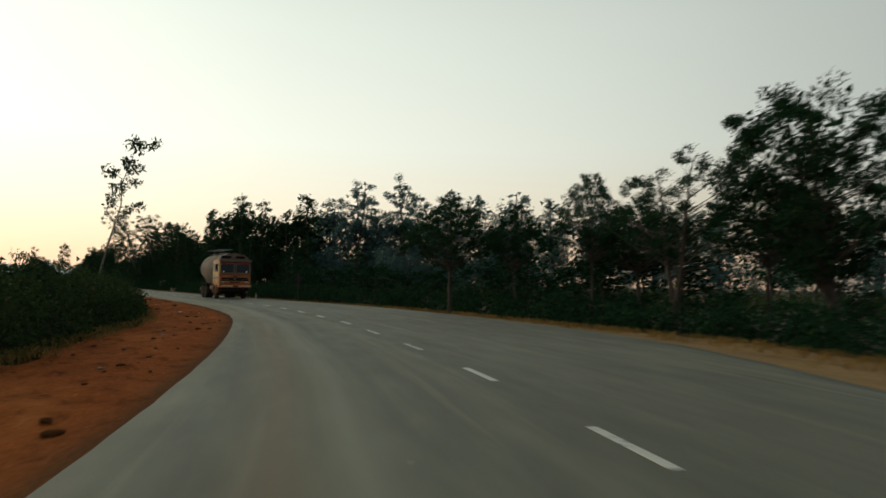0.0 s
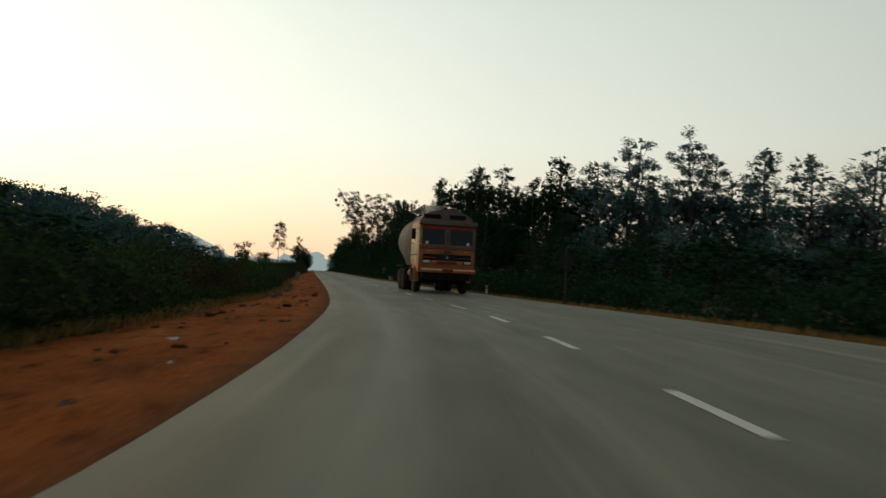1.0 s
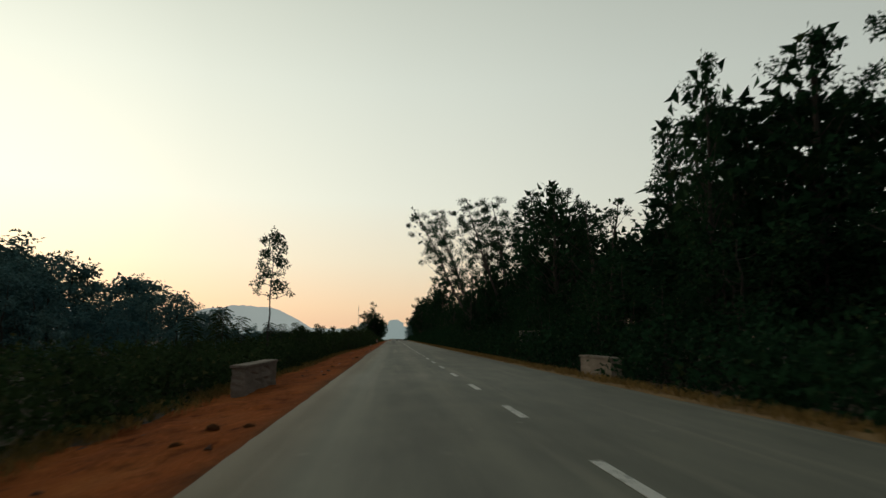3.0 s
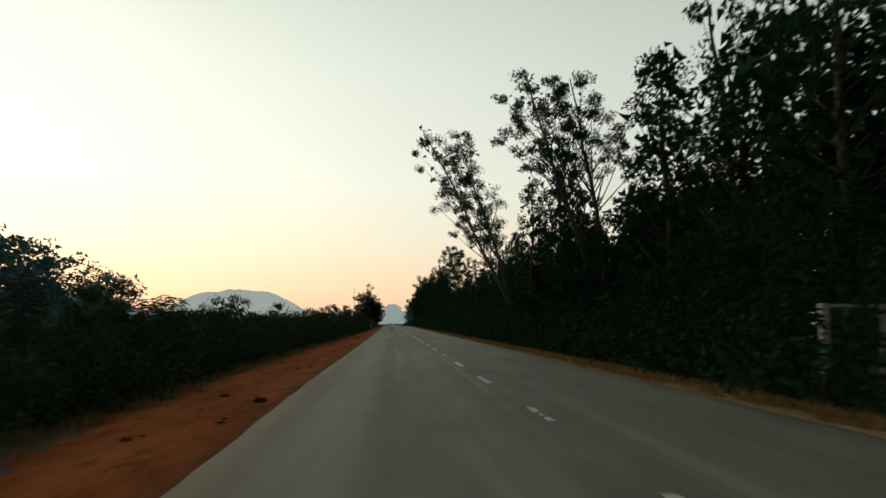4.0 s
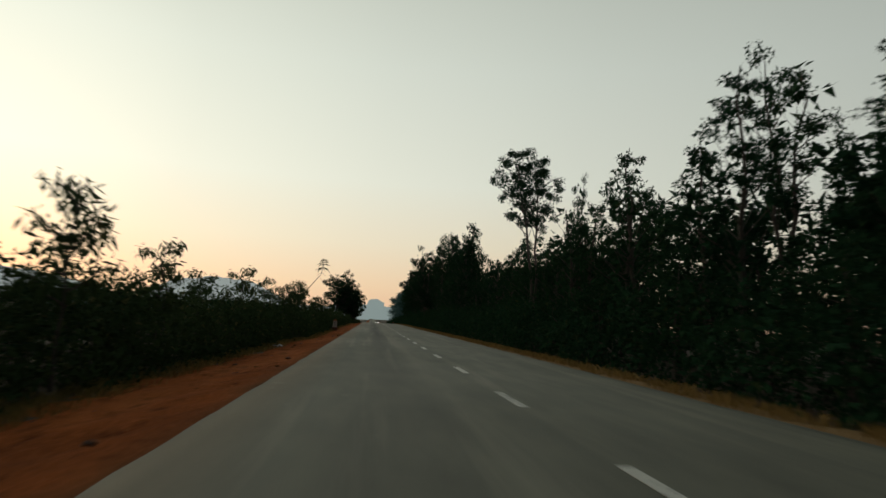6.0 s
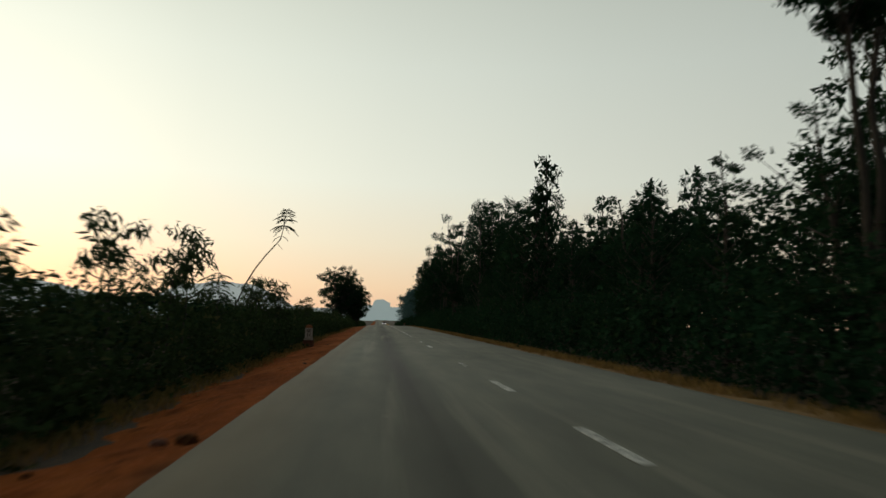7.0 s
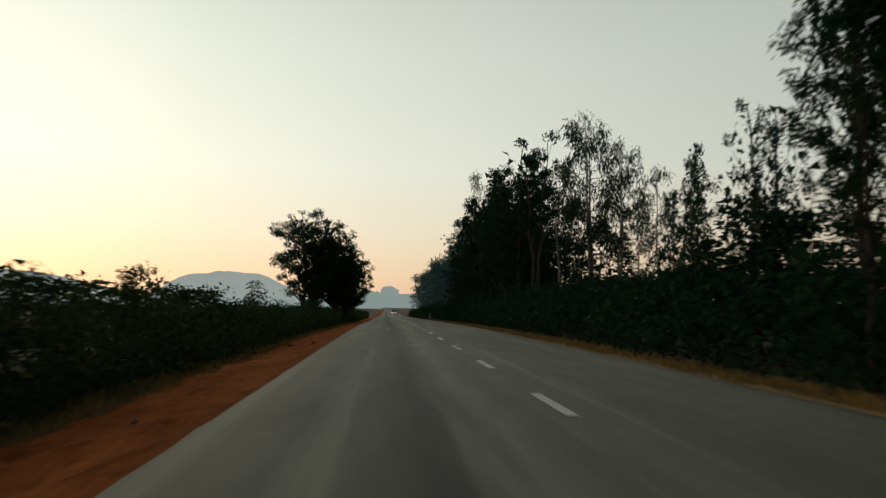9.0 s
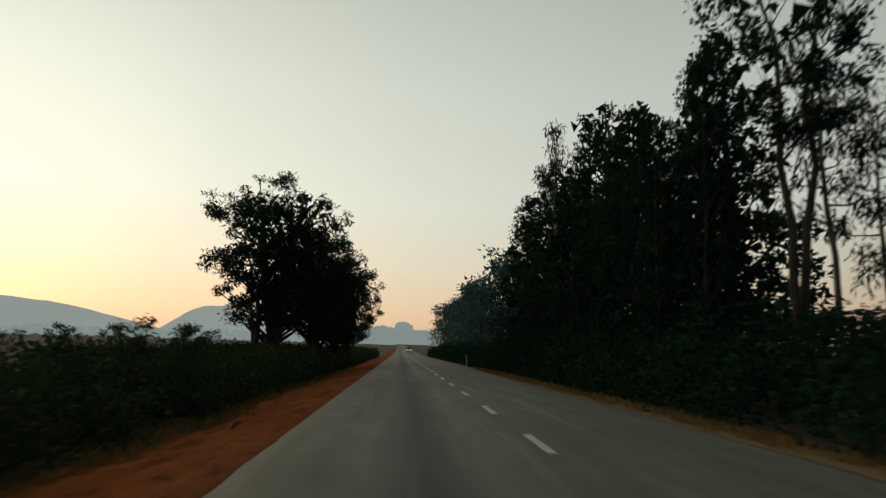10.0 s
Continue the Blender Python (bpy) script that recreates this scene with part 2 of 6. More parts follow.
    l.new(ramp(n, l, patches, [(0.3, (0.78, 0.78, 0.78)), (0.75, (0.64, 0.64, 0.64))]), b.inputs["Roughness"])
    relief(n, l, b, grain, 0.35, 0.006)
    return m


def road_paint():
    m, n, l, b = material("worn_road_paint", 0.7, 0.0, 0.3)
    info = n.new("ShaderNodeObjectInfo")
    wear = noise_node(n, l, 9.0, 6.0)
    add = n.new("ShaderNodeMath")
    add.operation = "MULTIPLY_ADD"
    add.inputs[1].default_value, add.inputs[2].default_value = 0.16, -0.06
    l.new(info.outputs["Random"], add.inputs[0])
    total = n.new("ShaderNodeMath")
    total.operation = "ADD"
    l.new(wear, total.inputs[0])
    l.new(add.outputs[0], total.inputs[1])
    cover = ramp(n, l, total.outputs[0], [(0.56, (0, 0, 0)), (0.64, (1, 1, 1))])
    l.new(mix(n, l, cover, (0.62, 0.60, 0.53), (0.13, 0.128, 0.115)), b.inputs["Base Color"])
    return m


RED_SOIL, OCHRE, ASPHALT, PAINT = red_soil(), ochre_soil(), asphalt(), road_paint()
STONE = two_scale("grey_stone", (0.12, 0.10, 0.085), (0.30, 0.26, 0.22), 25, 3, 0.9, bump=0.5, depth=0.02)
CONCRETE = two_scale("weathered_concrete", (0.20, 0.15, 0.11), (0.42, 0.36, 0.29), 22, 1.5, 0.9, bump=0.4, depth=0.01)
WHITEWASH = two_scale("chipped_whitewash", (0.42, 0.40, 0.36), (0.74, 0.72, 0.67), 20, 3, 0.85, bump=0.3, depth=0.006)
RED_PAINT = two_scale("red_paint", (0.38, 0.035, 0.025), (0.58, 0.07, 0.05), 20, 4, 0.6, bump=0.1, depth=0.002)
BLACK_PAINT = two_scale("black_paint", (0.012, 0.012, 0.012), (0.04, 0.038, 0.035), 20, 4, 0.6, bump=0.1, depth=0.002)
STEEL = two_scale("grey_steel", (0.16, 0.16, 0.155), (0.36, 0.35, 0.33), 20, 3, 0.5, 0.6, bump=0.15, depth=0.004)


# ---------------------------------------------------------------- mesh helpers
def mesh_np(name, verts, faces, mat, smooth=False):
    """A mesh from arrays: verts n x 3, faces m x k."""
    verts, faces = np.asarray(verts, np.float32), np.asarray(faces, np.int32)
    me = bpy.data.meshes.new(name)
    me.vertices.add(len(verts))
    me.vertices.foreach_set("co", verts.ravel())
    k = faces.shape[1]
    me.loops.add(faces.size)
    me.loops.foreach_set("vertex_index", faces.ravel())
    me.polygons.add(len(faces))
    me.polygons.foreach_set("loop_start", np.arange(0, faces.size, k, dtype=np.int32))
    me.polygons.foreach_set("use_smooth", np.full(len(faces), smooth))
    me.update(calc_edges=True)
    me.materials.append(mat)
    return me


def part(name, bm, mat, parent, label=""):
    """A bmesh as one mesh object under a thing or a part."""
    me = bpy.data.meshes.new(name)
    bm.to_mesh(me)
    bm.free()
    me.materials.append(mat)
    ob = new(name, me)
    ob.parent = parent
    return tagged(ob, label=label)


def part_np(name, me, parent, label=""):
    ob = new(name, me)
    ob.parent = parent
    return tagged(ob, label=label)


def thing(name, m, label, category, group=""):
    ob = new(name)
    ob.empty_display_size = 0.2
    ob.matrix_basis = m
    return tagged(ob, label=label, category=category, group=group)


def add_box(bm, lo, hi, bevel=0.0, segments=2):
    got = bmesh.ops.create_cube(bm, size=1.0)
    for v in got["verts"]:
        v.co = Vector([lo[i] + (v.co[i] + 0.5) * (hi[i] - lo[i]) for i in range(3)])
    if bevel:
        edges = list({e for v in got["verts"] for e in v.link_edges})
        bmesh.ops.bevel(bm, geom=edges, offset=bevel, segments=segments, affect="EDGES", profile=0.6)
    return bm


def box(lo, hi, bevel=0.0, segments=2):
    return add_box(bmesh.new(), lo, hi, bevel, segments)


def add_rod(bm, a, b, r0, r1=None, sides=10):
    a, b = Vector(a), Vector(b)
    d = b - a
    turn = d.to_track_quat("Z", "Y").to_matrix().to_4x4()
    bmesh.ops.create_cone(bm, cap_ends=True, segments=sides, radius1=r0, radius2=r0 if r1 is None else r1,
                          depth=d.length, matrix=Matrix.Translation((a + b) / 2) @ turn)
    return bm


def lathe(profile, sides=24, axis="X"):
    """A solid of revolution from (position along the axis, radius) pairs."""
    bm = bmesh.new()
    rings = []
    for s, r in profile:
        ring = []
        for i in range(sides):
            a = 2 * math.pi * i / sides
            c, d = r * math.cos(a), r * math.sin(a)
            ring.append(bm.verts.new((s, c, d) if axis == "X" else (c, s, d) if axis == "Y" else (c, d, s)))
        rings.append(ring)
    for p, q in zip(rings, rings[1:]):
        for i in range(sides):
            bm.faces.new((p[i], p[(i + 1) % sides], q[(i + 1) % sides], q[i]))
    bm.faces.new(rings[0][::-1])
    bm.faces.new(rings[-1])
    bmesh.ops.recalc_face_normals(bm, faces=bm.faces)
    for face in bm.faces:
        face.smooth = len(face.verts) == 4
    return bm


def wobble(x, y, scale, seed=0.0):
    return noise.noise((x * scale + seed, y * scale - seed, seed * 0.37))


# ---------------------------------------------------------------- road plan
LEFT_Y = (-60, -6, -2, 1, 4.5, 6.9, 11.6, 16.5, 21.5, 25, 28.5, 33, 38, 45, 55, 104, 111, 117, 126, 136)
LEFT_X = (-55, -16.2, -14.0, -12.6, -11.3, -10.4, -8.8, -7.3, -5.95, -5.0, -4.38, -3.95, -3.45, -3.2, -3.1, -3.1, -3.12, -3.2, -3.14, -3.1)
RIGHT_Y = (-60, -4, 2.7, 5, 9.2, 14, 20, 25, 31, 37, 43, 50, 57, 65, 77, 90, 110)
RIGHT_X = (-45, -6.5, -1.8, -0.2, 1.9, 3.2, 4.2, 5.0, 5.5, 5.6, 5.2, 4.6, 4.2, 3.6, 3.25, 3.0, 2.9)
MID_Y = (-6, 2, 6.37, 10.7, 15.06, 19.43, 23.87, 28.32, 32.75, 37.24, 41.7)
MID_X = (-10.6, -7.5, -6.03, -4.81, -3.69, -2.62, -1.85, -1.1, -0.5, -0.12, 0.0)


def left_edge(y):
    return float(np.interp(y, LEFT_Y, LEFT_X))


def right_edge(y):
    return float(np.interp(y, RIGHT_Y, RIGHT_X))


def grade(y):
    """The road and the land beside it fall away gently beyond the first 270 m."""
    return float(np.interp(y, (270, 280, 290, 300, 440, 480, 520), (0.0, -0.03, -0.09, -0.19, -1.80, -2.15, -2.25)))


def soft_edge(edge, y):
    return sum(edge(y + d) for d in (-4, -3, -2, -1, 0, 1, 2, 3, 4)) / 9


def left_verge_width(y):
    return float(np.interp(y, (0, 12, 30, 42, 50, 64, 74, 90, 100, 112, 128, 145, 162, 184, 196, 201, 214, 227, 240, 250, 253, 260, 400), (3.4, 3.6, 3.1, 2.9, 2.2, 2.2, 2.6, 2.7, 2.85, 2.75, 3.0, 3.05, 2.6, 2.3, 2.35, 1.8, 1.95, 1.95, 2.2, 2.25, 1.85, 2.15, 2.2)))


def right_verge_width(y):
    return float(np.interp(y, (0, 8, 18, 35, 60, 110, 400), (4.5, 4.0, 2.6, 2.2, 1.5, 1.35, 1.3)))


def left_drop(y):
    return float(np.interp(y, (0, 20, 60, 110), (0.05, 0.12, 0.3, 0.42)))


def stations(start, near_end, end, step):
    ys = list(np.arange(start, near_end, step))
    while ys[-1] < end:
        ys.append(ys[-1] + max(step, (ys[-1] - near_end) * 0.06 + step))
    return ys


def strip(name, ys, across, mat, smooth=True):
    """A sheet: across(y) gives the row of places at each station."""
    rows = [across(y) for y in ys]
    k = len(rows[0])
    verts = np.array(rows, float).reshape(-1, 3)
    verts[:, 2] += [grade(y) for y in verts[:, 1]]
    i, j = np.meshgrid(np.arange(len(rows) - 1), np.arange(k - 1), indexing="ij")
    a = (i * k + j).ravel()
    return new(name, mesh_np(name, verts, np.stack([a, a + 1, a + k + 1, a + k], 1), mat, smooth))


def road_row(y):
    a, b = soft_edge(left_edge, y), soft_edge(right_edge, y)
    a += 0.025 * wobble(0, y, 0.9) + 0.02 * wobble(0, y, 4.0, 2)
    b += 0.04 * wobble(5, y, 0.9) + 0.025 * wobble(5, y, 4.0, 3)
    row = [(a - 0.05, y, -0.12), (a, y, -0.012)]
    for s in np.linspace(0.04, 0.96, 11):
        row.append((a + s * (b - a), y, 0.004 * wobble(a + s * (b - a), y, 0.5, 7)))
    return row + [(b, y, -0.012), (b + 0.05, y, -0.12)]


road = tagged(strip("road", stations(-58, 330, 1500, 0.5), road_row, ASPHALT),
              "worn grey two-lane asphalt road with ragged edges", "road", kind="structure")
# the road's own coordinates: metres across from the centre line, metres along
co = np.zeros(len(road.data.vertices) * 3, np.float32)
road.data.vertices.foreach_get("co", co)
co = co.reshape(-1, 3)
idx = np.zeros(len(road.data.loops), np.int32)
road.data.loops.foreach_get("vertex_index", idx)
centre = np.interp(co[:, 1], MID_Y, MID_X)
slope = np.hypot(1.0, np.gradient(np.array(MID_X), np.array(MID_Y)))
across = (co[:, 0] - centre) / np.interp(co[:, 1], MID_Y, slope)
road.data.uv_layers.new(name="road").data.foreach_set("uv", np.stack([across, co[:, 1]], 1)[idx].ravel())


def left_verge_row(y):
    a, w, drop = soft_edge(left_edge, y), left_verge_width(y), left_drop(y)
    row = []
    for s in np.linspace(0, 1, 13):
        x = a + 0.12 - s * (w + 0.5 + 0.55 * wobble(1, y, 0.5, 4) + 0.3 * wobble(1, y, 1.7, 11))
        z = -0.035 - 0.05 * min(1, s * 14) - drop * s - 0.03 * s + (0.07 * wobble(x, y, 1.3, 5) + 0.05 * wobble(x, y, 3.7, 6)) * min(1, s * 4)
        z += 0.05 * max(0.0, wobble(x, y, 0.9, 9) - 0.15) * min(1, s * 3)
        row.append((x, y, z))
    return row[::-1]


verge_red = strip("verge_red", stations(-58, 330, 900, 0.35), left_verge_row, RED_SOIL)
idx = np.zeros(len(verge_red.data.loops), np.int32)
verge_red.data.loops.foreach_get("vertex_index", idx)
out = np.tile(np.linspace(3.0, 0.0, 13), len(verge_red.data.vertices) // 13)
verge_red.data.uv_layers.new(name="verge").data.foreach_set("uv", np.stack([out, np.zeros_like(out)], 1)[idx].ravel())
tagged(verge_red,
       "bare rutted red laterite soil shoulder beside the asphalt", "verge", kind="structure")


def right_verge_row(y):
    b, w = soft_edge(right_edge, y), right_verge_width(y)
    row = []
    for s in np.linspace(0, 1, 9):
        x = b - 0.12 + s * (w + 0.6 + 0.3 * wobble(2, y, 0.5, 8))
        z = -0.035 - 0.22 * s + (0.05 * wobble(x, y, 1.2, 5) + 0.03 * wobble(x, y, 3.9, 6)) * min(1, s * 4)
        row.append((x, y, z))
    return row


tagged(strip("verge_ochre", stations(-58, 330, 900, 0.35), right_verge_row, OCHRE),
       "narrow ochre soil shoulder with dry grass", "verge", kind="structure")


def ground_row(y):
    row = []
    for x in (-2600, -1200, -600, -300, -160, -90, -60, -44, -34, -26, -20, -15, -11, -7, -3, 0, 3, 7, 11, 15, 20, 28, 40, 60, 90, 160, 300, 600, 1200, 2600):
        row.append((x, y, -0.52 + 0.22 * wobble(x, y, 0.11, 3) * min(1.0, abs(x) / 15) - (0.0 if abs(x) < 60 else 0.6)))
    return row


tagged(strip("ground", [-600, -300, -150, -90] + stations(-58, 330, 3000, 4.0), ground_row, SOIL),
       "dark brown forest soil ground", "ground", kind="structure")

# lane dashes, painted on the road: 1.5 m long, every 4.5 m
FAINT = {10, 25, 28, 46, 47, 49, 50, 63, 64}


def dash_mesh(name, parts):
    bm = bmesh.new()
    for y0, y1, half in parts:
        add_box(bm, (-half, y0, 0.0), (half, y1, 0.006))
    me = bpy.data.meshes.new(name)
    bm.to_mesh(me)
    bm.free()
    me.materials.append(PAINT)
    return me


whole_dash = dash_mesh("lane_dash", [(0, 1.5, 0.055)])
worn_dash = dash_mesh("lane_dash_worn", [(0.1, 0.32, 0.04), (0.5, 0.62, 0.03), (0.8, 1.2, 0.045)])
for k in range(-1, 130):
    if k in (47, 50):
        continue
    if k >= 9:
        x, y, turn = 0.0, 4.5 * k, 0.0
    else:
        y = 41.7 - (9.27 - k) * 4.36
        x = float(np.interp(y, MID_Y, MID_X))
        turn = math.atan2(float(np.interp(y + 1.5, MID_Y, MID_X)) - x, 1.5)
    d = new("lane_dash", worn_dash if k in FAINT else whole_dash)
    d.parent = road
    d.matrix_basis = Matrix.Translation((x + 0.02 * wobble(0, k, 0.7), y, 0.004 + grade(y + 0.75))) @ Matrix.Rotation(-turn, 4, "Z")


# ---------------------------------------------------------------- trees
def tube(verts, faces, points, radii, sides=6):
    points = [np.asarray(p, float) for p in points]
    base = len(verts)
    for i, (p, r) in enumerate(zip(points, radii)):
        d = points[min(i + 1, len(points) - 1)] - points[max(i - 1, 0)]
        d /= np.linalg.norm(d) + 1e-9
        side = np.cross(d, (0.31, 0.95, 0.05))
        side /= np.linalg.norm(side) + 1e-9
        up = np.cross(d, side)
        for s in range(sides):
            a = 2 * math.pi * s / sides
            verts.append(p + r * (math.cos(a) * side + math.sin(a) * up))
    for i in range(len(points) - 1):
        for s in range(sides):
            a, b = base + i * sides + s, base + i * sides + (s + 1) % sides
            faces.append((a, b, b + sides, a + sides))


def leaf_quads(rng, centres, radii, count, length, width, flat=0.65, droop=0.0, outward=0.5, corners=4):
    """Many small leaves, three or four corners each, spread in clumps."""
    c = np.repeat(np.asarray(centres, float), count, 0)
    r = np.repeat(np.asarray(radii, float), count)[:, None]
    off = rng.normal(size=c.shape)
    off *= (rng.random((len(c), 1)) ** 0.45) / (np.linalg.norm(off, axis=1, keepdims=True) + 1e-9)
    p = c + off * r * (1, 1, flat)
    axis = rng.normal(size=c.shape) * 0.7 + off * outward + (0, 0, -droop)
    axis /= np.linalg.norm(axis, axis=1, keepdims=True) + 1e-9
    other = np.cross(axis, rng.normal(size=c.shape) * 0.8 + (0, 0, 1.0))
    other /= np.linalg.norm(other, axis=1, keepdims=True) + 1e-9
    size = rng.uniform(0.65, 1.25, (len(c), 1))
    l, w = axis * length * size, other * width * size * 0.5
    if corners == 3:
        shape = [p + 0.2 * l + w, p + l, p + 0.3 * l - w]
    else:
        shape = [p, p + 0.45 * l + w, p + l, p + 0.45 * l - w]
    return np.stack(shape, 1).reshape(-1, 3), np.arange(len(p) * corners).reshape(-1, corners)


def grow(seed, height, trunk_r, lean=(0.0, 0.0), bend=0.0, first=0.3, limbs=9, reach=0.32, rise=0.55, taper=0.55, subs=4,
         clump=0.75, count=55, leaf=(0.26, 0.12), flat=0.65, droop=0.0, sides=7, fork=0, twigs=True, wander=1.0, corners=4):
    """Trunk and crown of a tree that stands at the origin."""
    rng = np.random.default_rng(seed)
    verts, faces, tips, radii = [], [], [], []
    stems = []
    for s in range(1 + fork):
        a = rng.uniform(0, 6.28)
        spread = np.array([math.cos(a), math.sin(a)]) * (0.16 * height if s else 0.03 * height)
        pts, rad = [], []
        for i in range(9):
            f = i / 8
            x, y = lean[0] * f ** (1 + bend) + spread[0] * f, lean[1] * f ** (1 + bend) + spread[1] * f
            j = 0.02 * height * min(1, f * 3) * wander
            pts.append(np.array([x + rng.normal() * j * 0.5, y + rng.normal() * j * 0.5, height * 0.94 * f * (1 - 0.12 * s)]))
            rad.append(trunk_r * (1 - 0.86 * f) * (1.35 if i == 0 else 1.0) * (0.8 if s else 1))
        tube(verts, faces, pts, rad, sides)
        stems.append((pts, rad))
        tips.append(pts[-1])
        radii.append(clump * 0.8)
    for n in range(limbs):
        pts, rad = stems[n % len(stems)]
        h = first + (0.97 - first) * (n + rng.random() * 0.7) / limbs
        at = h * 8
        i = min(7, int(at))
        p = pts[i] + (pts[i + 1] - pts[i]) * (at - i)
        az = 2.4 * n + rng.uniform(-0.5, 0.5)
        out = np.array([math.cos(az), math.sin(az), 0.0])
        length = height * reach * (1 - taper * (h - first) / (1 - first)) * rng.uniform(0.7, 1.15)
        line = [p]
        for k in range(1, 5):
            f = k / 4
            line.append(p + out * length * f * (1 - 0.15 * f) + np.array([0, 0, length * rise * f ** 1.3]) + rng.normal(size=3) * length * 0.05)
        r0 = max(0.018, trunk_r * (1 - 0.86 * h) * 0.6)
        tube(verts, faces, line, [r0, r0 * 0.75, r0 * 0.55, r0 * 0.36, r0 * 0.2], 4 if twigs else 3)
        tips.append(line[-1])
        radii.append(clump)
        for m in range(subs):
            f = rng.uniform(0.4, 0.95) * 4
            k = min(3, int(f))
            q = line[k] + (line[k + 1] - line[k]) * (f - k)
            d = rng.normal(size=3) * (1, 1, 0.5) + out * 0.4 + (0, 0, 0.35)
            d *= length * rng.uniform(0.22, 0.42) / (np.linalg.norm(d) + 1e-9)
            if twigs:
                tube(verts, faces, [q, q + d], [r0 * 0.38, r0 * 0.14], 3)
            tips.append(q + d)
            radii.append(clump * rng.uniform(0.6, 1.0))
    lv, lf = leaf_quads(rng, tips, radii, count, leaf[0], leaf[1], flat, droop, corners=corners)
    return np.array(verts), faces, lv, lf


def crowned(seed, height, trunk_r, profile, lobes=40, lobe_r=0.7, per=13, leaf=(0.2, 0.1), fill=500, fill_leaf=(0.5, 0.3), lean=(0.0, 0.0), fork=0,
            sag=0.0, reach=(0.5, 1.0), flat=0.75, droop=0.1, sides=7, bend=0.0, fork_turn=None):
    """Trunk and crown of a tree whose crown has lobes of small leaves round a dark core: profile is (share of the height, crown radius)."""
    rng = np.random.default_rng(seed)
    fs, rs = np.array([p[0] for p in profile]), np.array([p[1] for p in profile])
    verts, faces, stems = [], [], []
    for k in range(1 + fork):
        a, out = rng.uniform(0, 6.28) if fork_turn is None else fork_turn + k * math.pi, (0.5 * rs.max() if fork else 0.0)
        line = []
        for i in range(9):
            f = i / 8
            push = out * max(0.0, f - 0.15) ** 0.8
            line.append(np.array([lean[0] * f ** (1 + bend) + math.cos(a) * push, lean[1] * f ** (1 + bend) + math.sin(a) * push, height * 0.95 * f])
                        + rng.normal(size=3) * (1, 1, 0) * 0.008 * height * min(1, 3 * f))
        tube(verts, faces, line, [trunk_r * (1.3 if i == 0 else 1.0) * (1 - 0.85 * i / 8) for i in range(9)], sides)
        stems.append(line)

    def axis(f, k):
        at = min(7.999, max(0.0, f) * 8)
        return stems[k][int(at)] + (stems[k][int(at) + 1] - stems[k][int(at)]) * (at - int(at))

    grid = np.linspace(fs[0], fs[-1], 60)
    weight = np.cumsum(np.interp(grid, fs, rs) + 0.25 * rs.max())
    centres, radii = [], []
    for n in range(lobes):
        f = float(np.interp((n + rng.random()) / lobes, weight / weight[-1], grid))
        k, az = n % len(stems), 2.4 * n + rng.uniform(-0.6, 0.6)
        r = float(np.interp(f, fs, rs)) * rng.uniform(*reach)
        root = axis(max(0.1, f - 0.10 - 0.035 * r), k)
        tip = axis(f, k) + np.array([math.cos(az) * r, math.sin(az) * r, rng.normal() * 0.015 * height])
        mid = root + (tip - root) * 0.55 + np.array([0, 0, -0.06 * r + rng.normal() * 0.06])
        r0 = max(0.014, trunk_r * 0.4 * (1 - 0.7 * f))
        tube(verts, faces, [root, mid, tip], [r0, r0 * 0.6, r0 * 0.22], 4)
        size = lobe_r * rng.uniform(0.6, 1.15)
        for m in range(5):
            d = rng.normal(size=3) * (1, 1, 0.7)
            centres.append(tip + d * size * 0.62 / (np.linalg.norm(d) + 1e-9) * rng.uniform(0.3, 1.0) - np.array([0, 0, sag * rng.random()]))
            radii.append(size * rng.uniform(0.34, 0.55))
    lv, lf = leaf_quads(rng, centres, radii, int(per * 1.9), leaf[0] * 0.78, leaf[1] * 0.92, flat, droop, corners=3)
    if fill:
        f = np.interp(rng.random(fill), weight / weight[-1], grid)
        a, r = rng.uniform(0, 6.28, fill), np.interp(f, fs, rs) * 0.72 * rng.random(fill) ** 0.5
        heart = np.array([axis(q, int(i) % len(stems)) for i, q in enumerate(f)]) + np.stack([np.cos(a) * r, np.sin(a) * r, np.zeros(fill)], 1)
        iv, jf = leaf_quads(rng, heart, np.full(fill, 0.2), 1, fill_leaf[0], fill_leaf[1], 0.8, 0.0, corners=3)
        lv, lf = np.concatenate([lv, iv]), np.concatenate([lf, jf + len(lv)])
    return np.array(verts), faces, lv, lf


def tree(name, m, label, wood, leaves, group="", **how):
    tv, tf, lv, lf = crowned(**how) if "profile" in how else grow(**how)
    ob = thing(name, m, label, "tree", group)
    part_np("trunk", mesh_np("trunk", tv, tf, wood, True), ob)
    part_np("crown", mesh_np("crown", lv, lf, leaves), ob)
    return ob


def stand(x, y, turn=0.0, scale=1.0, z=-0.5, tall=1.0):
    return Matrix.Translation((x, y, z + grade(y))) @ Matrix.Rotation(turn, 4, "Z") @ Matrix.Diagonal((scale, scale, scale * tall, 1))


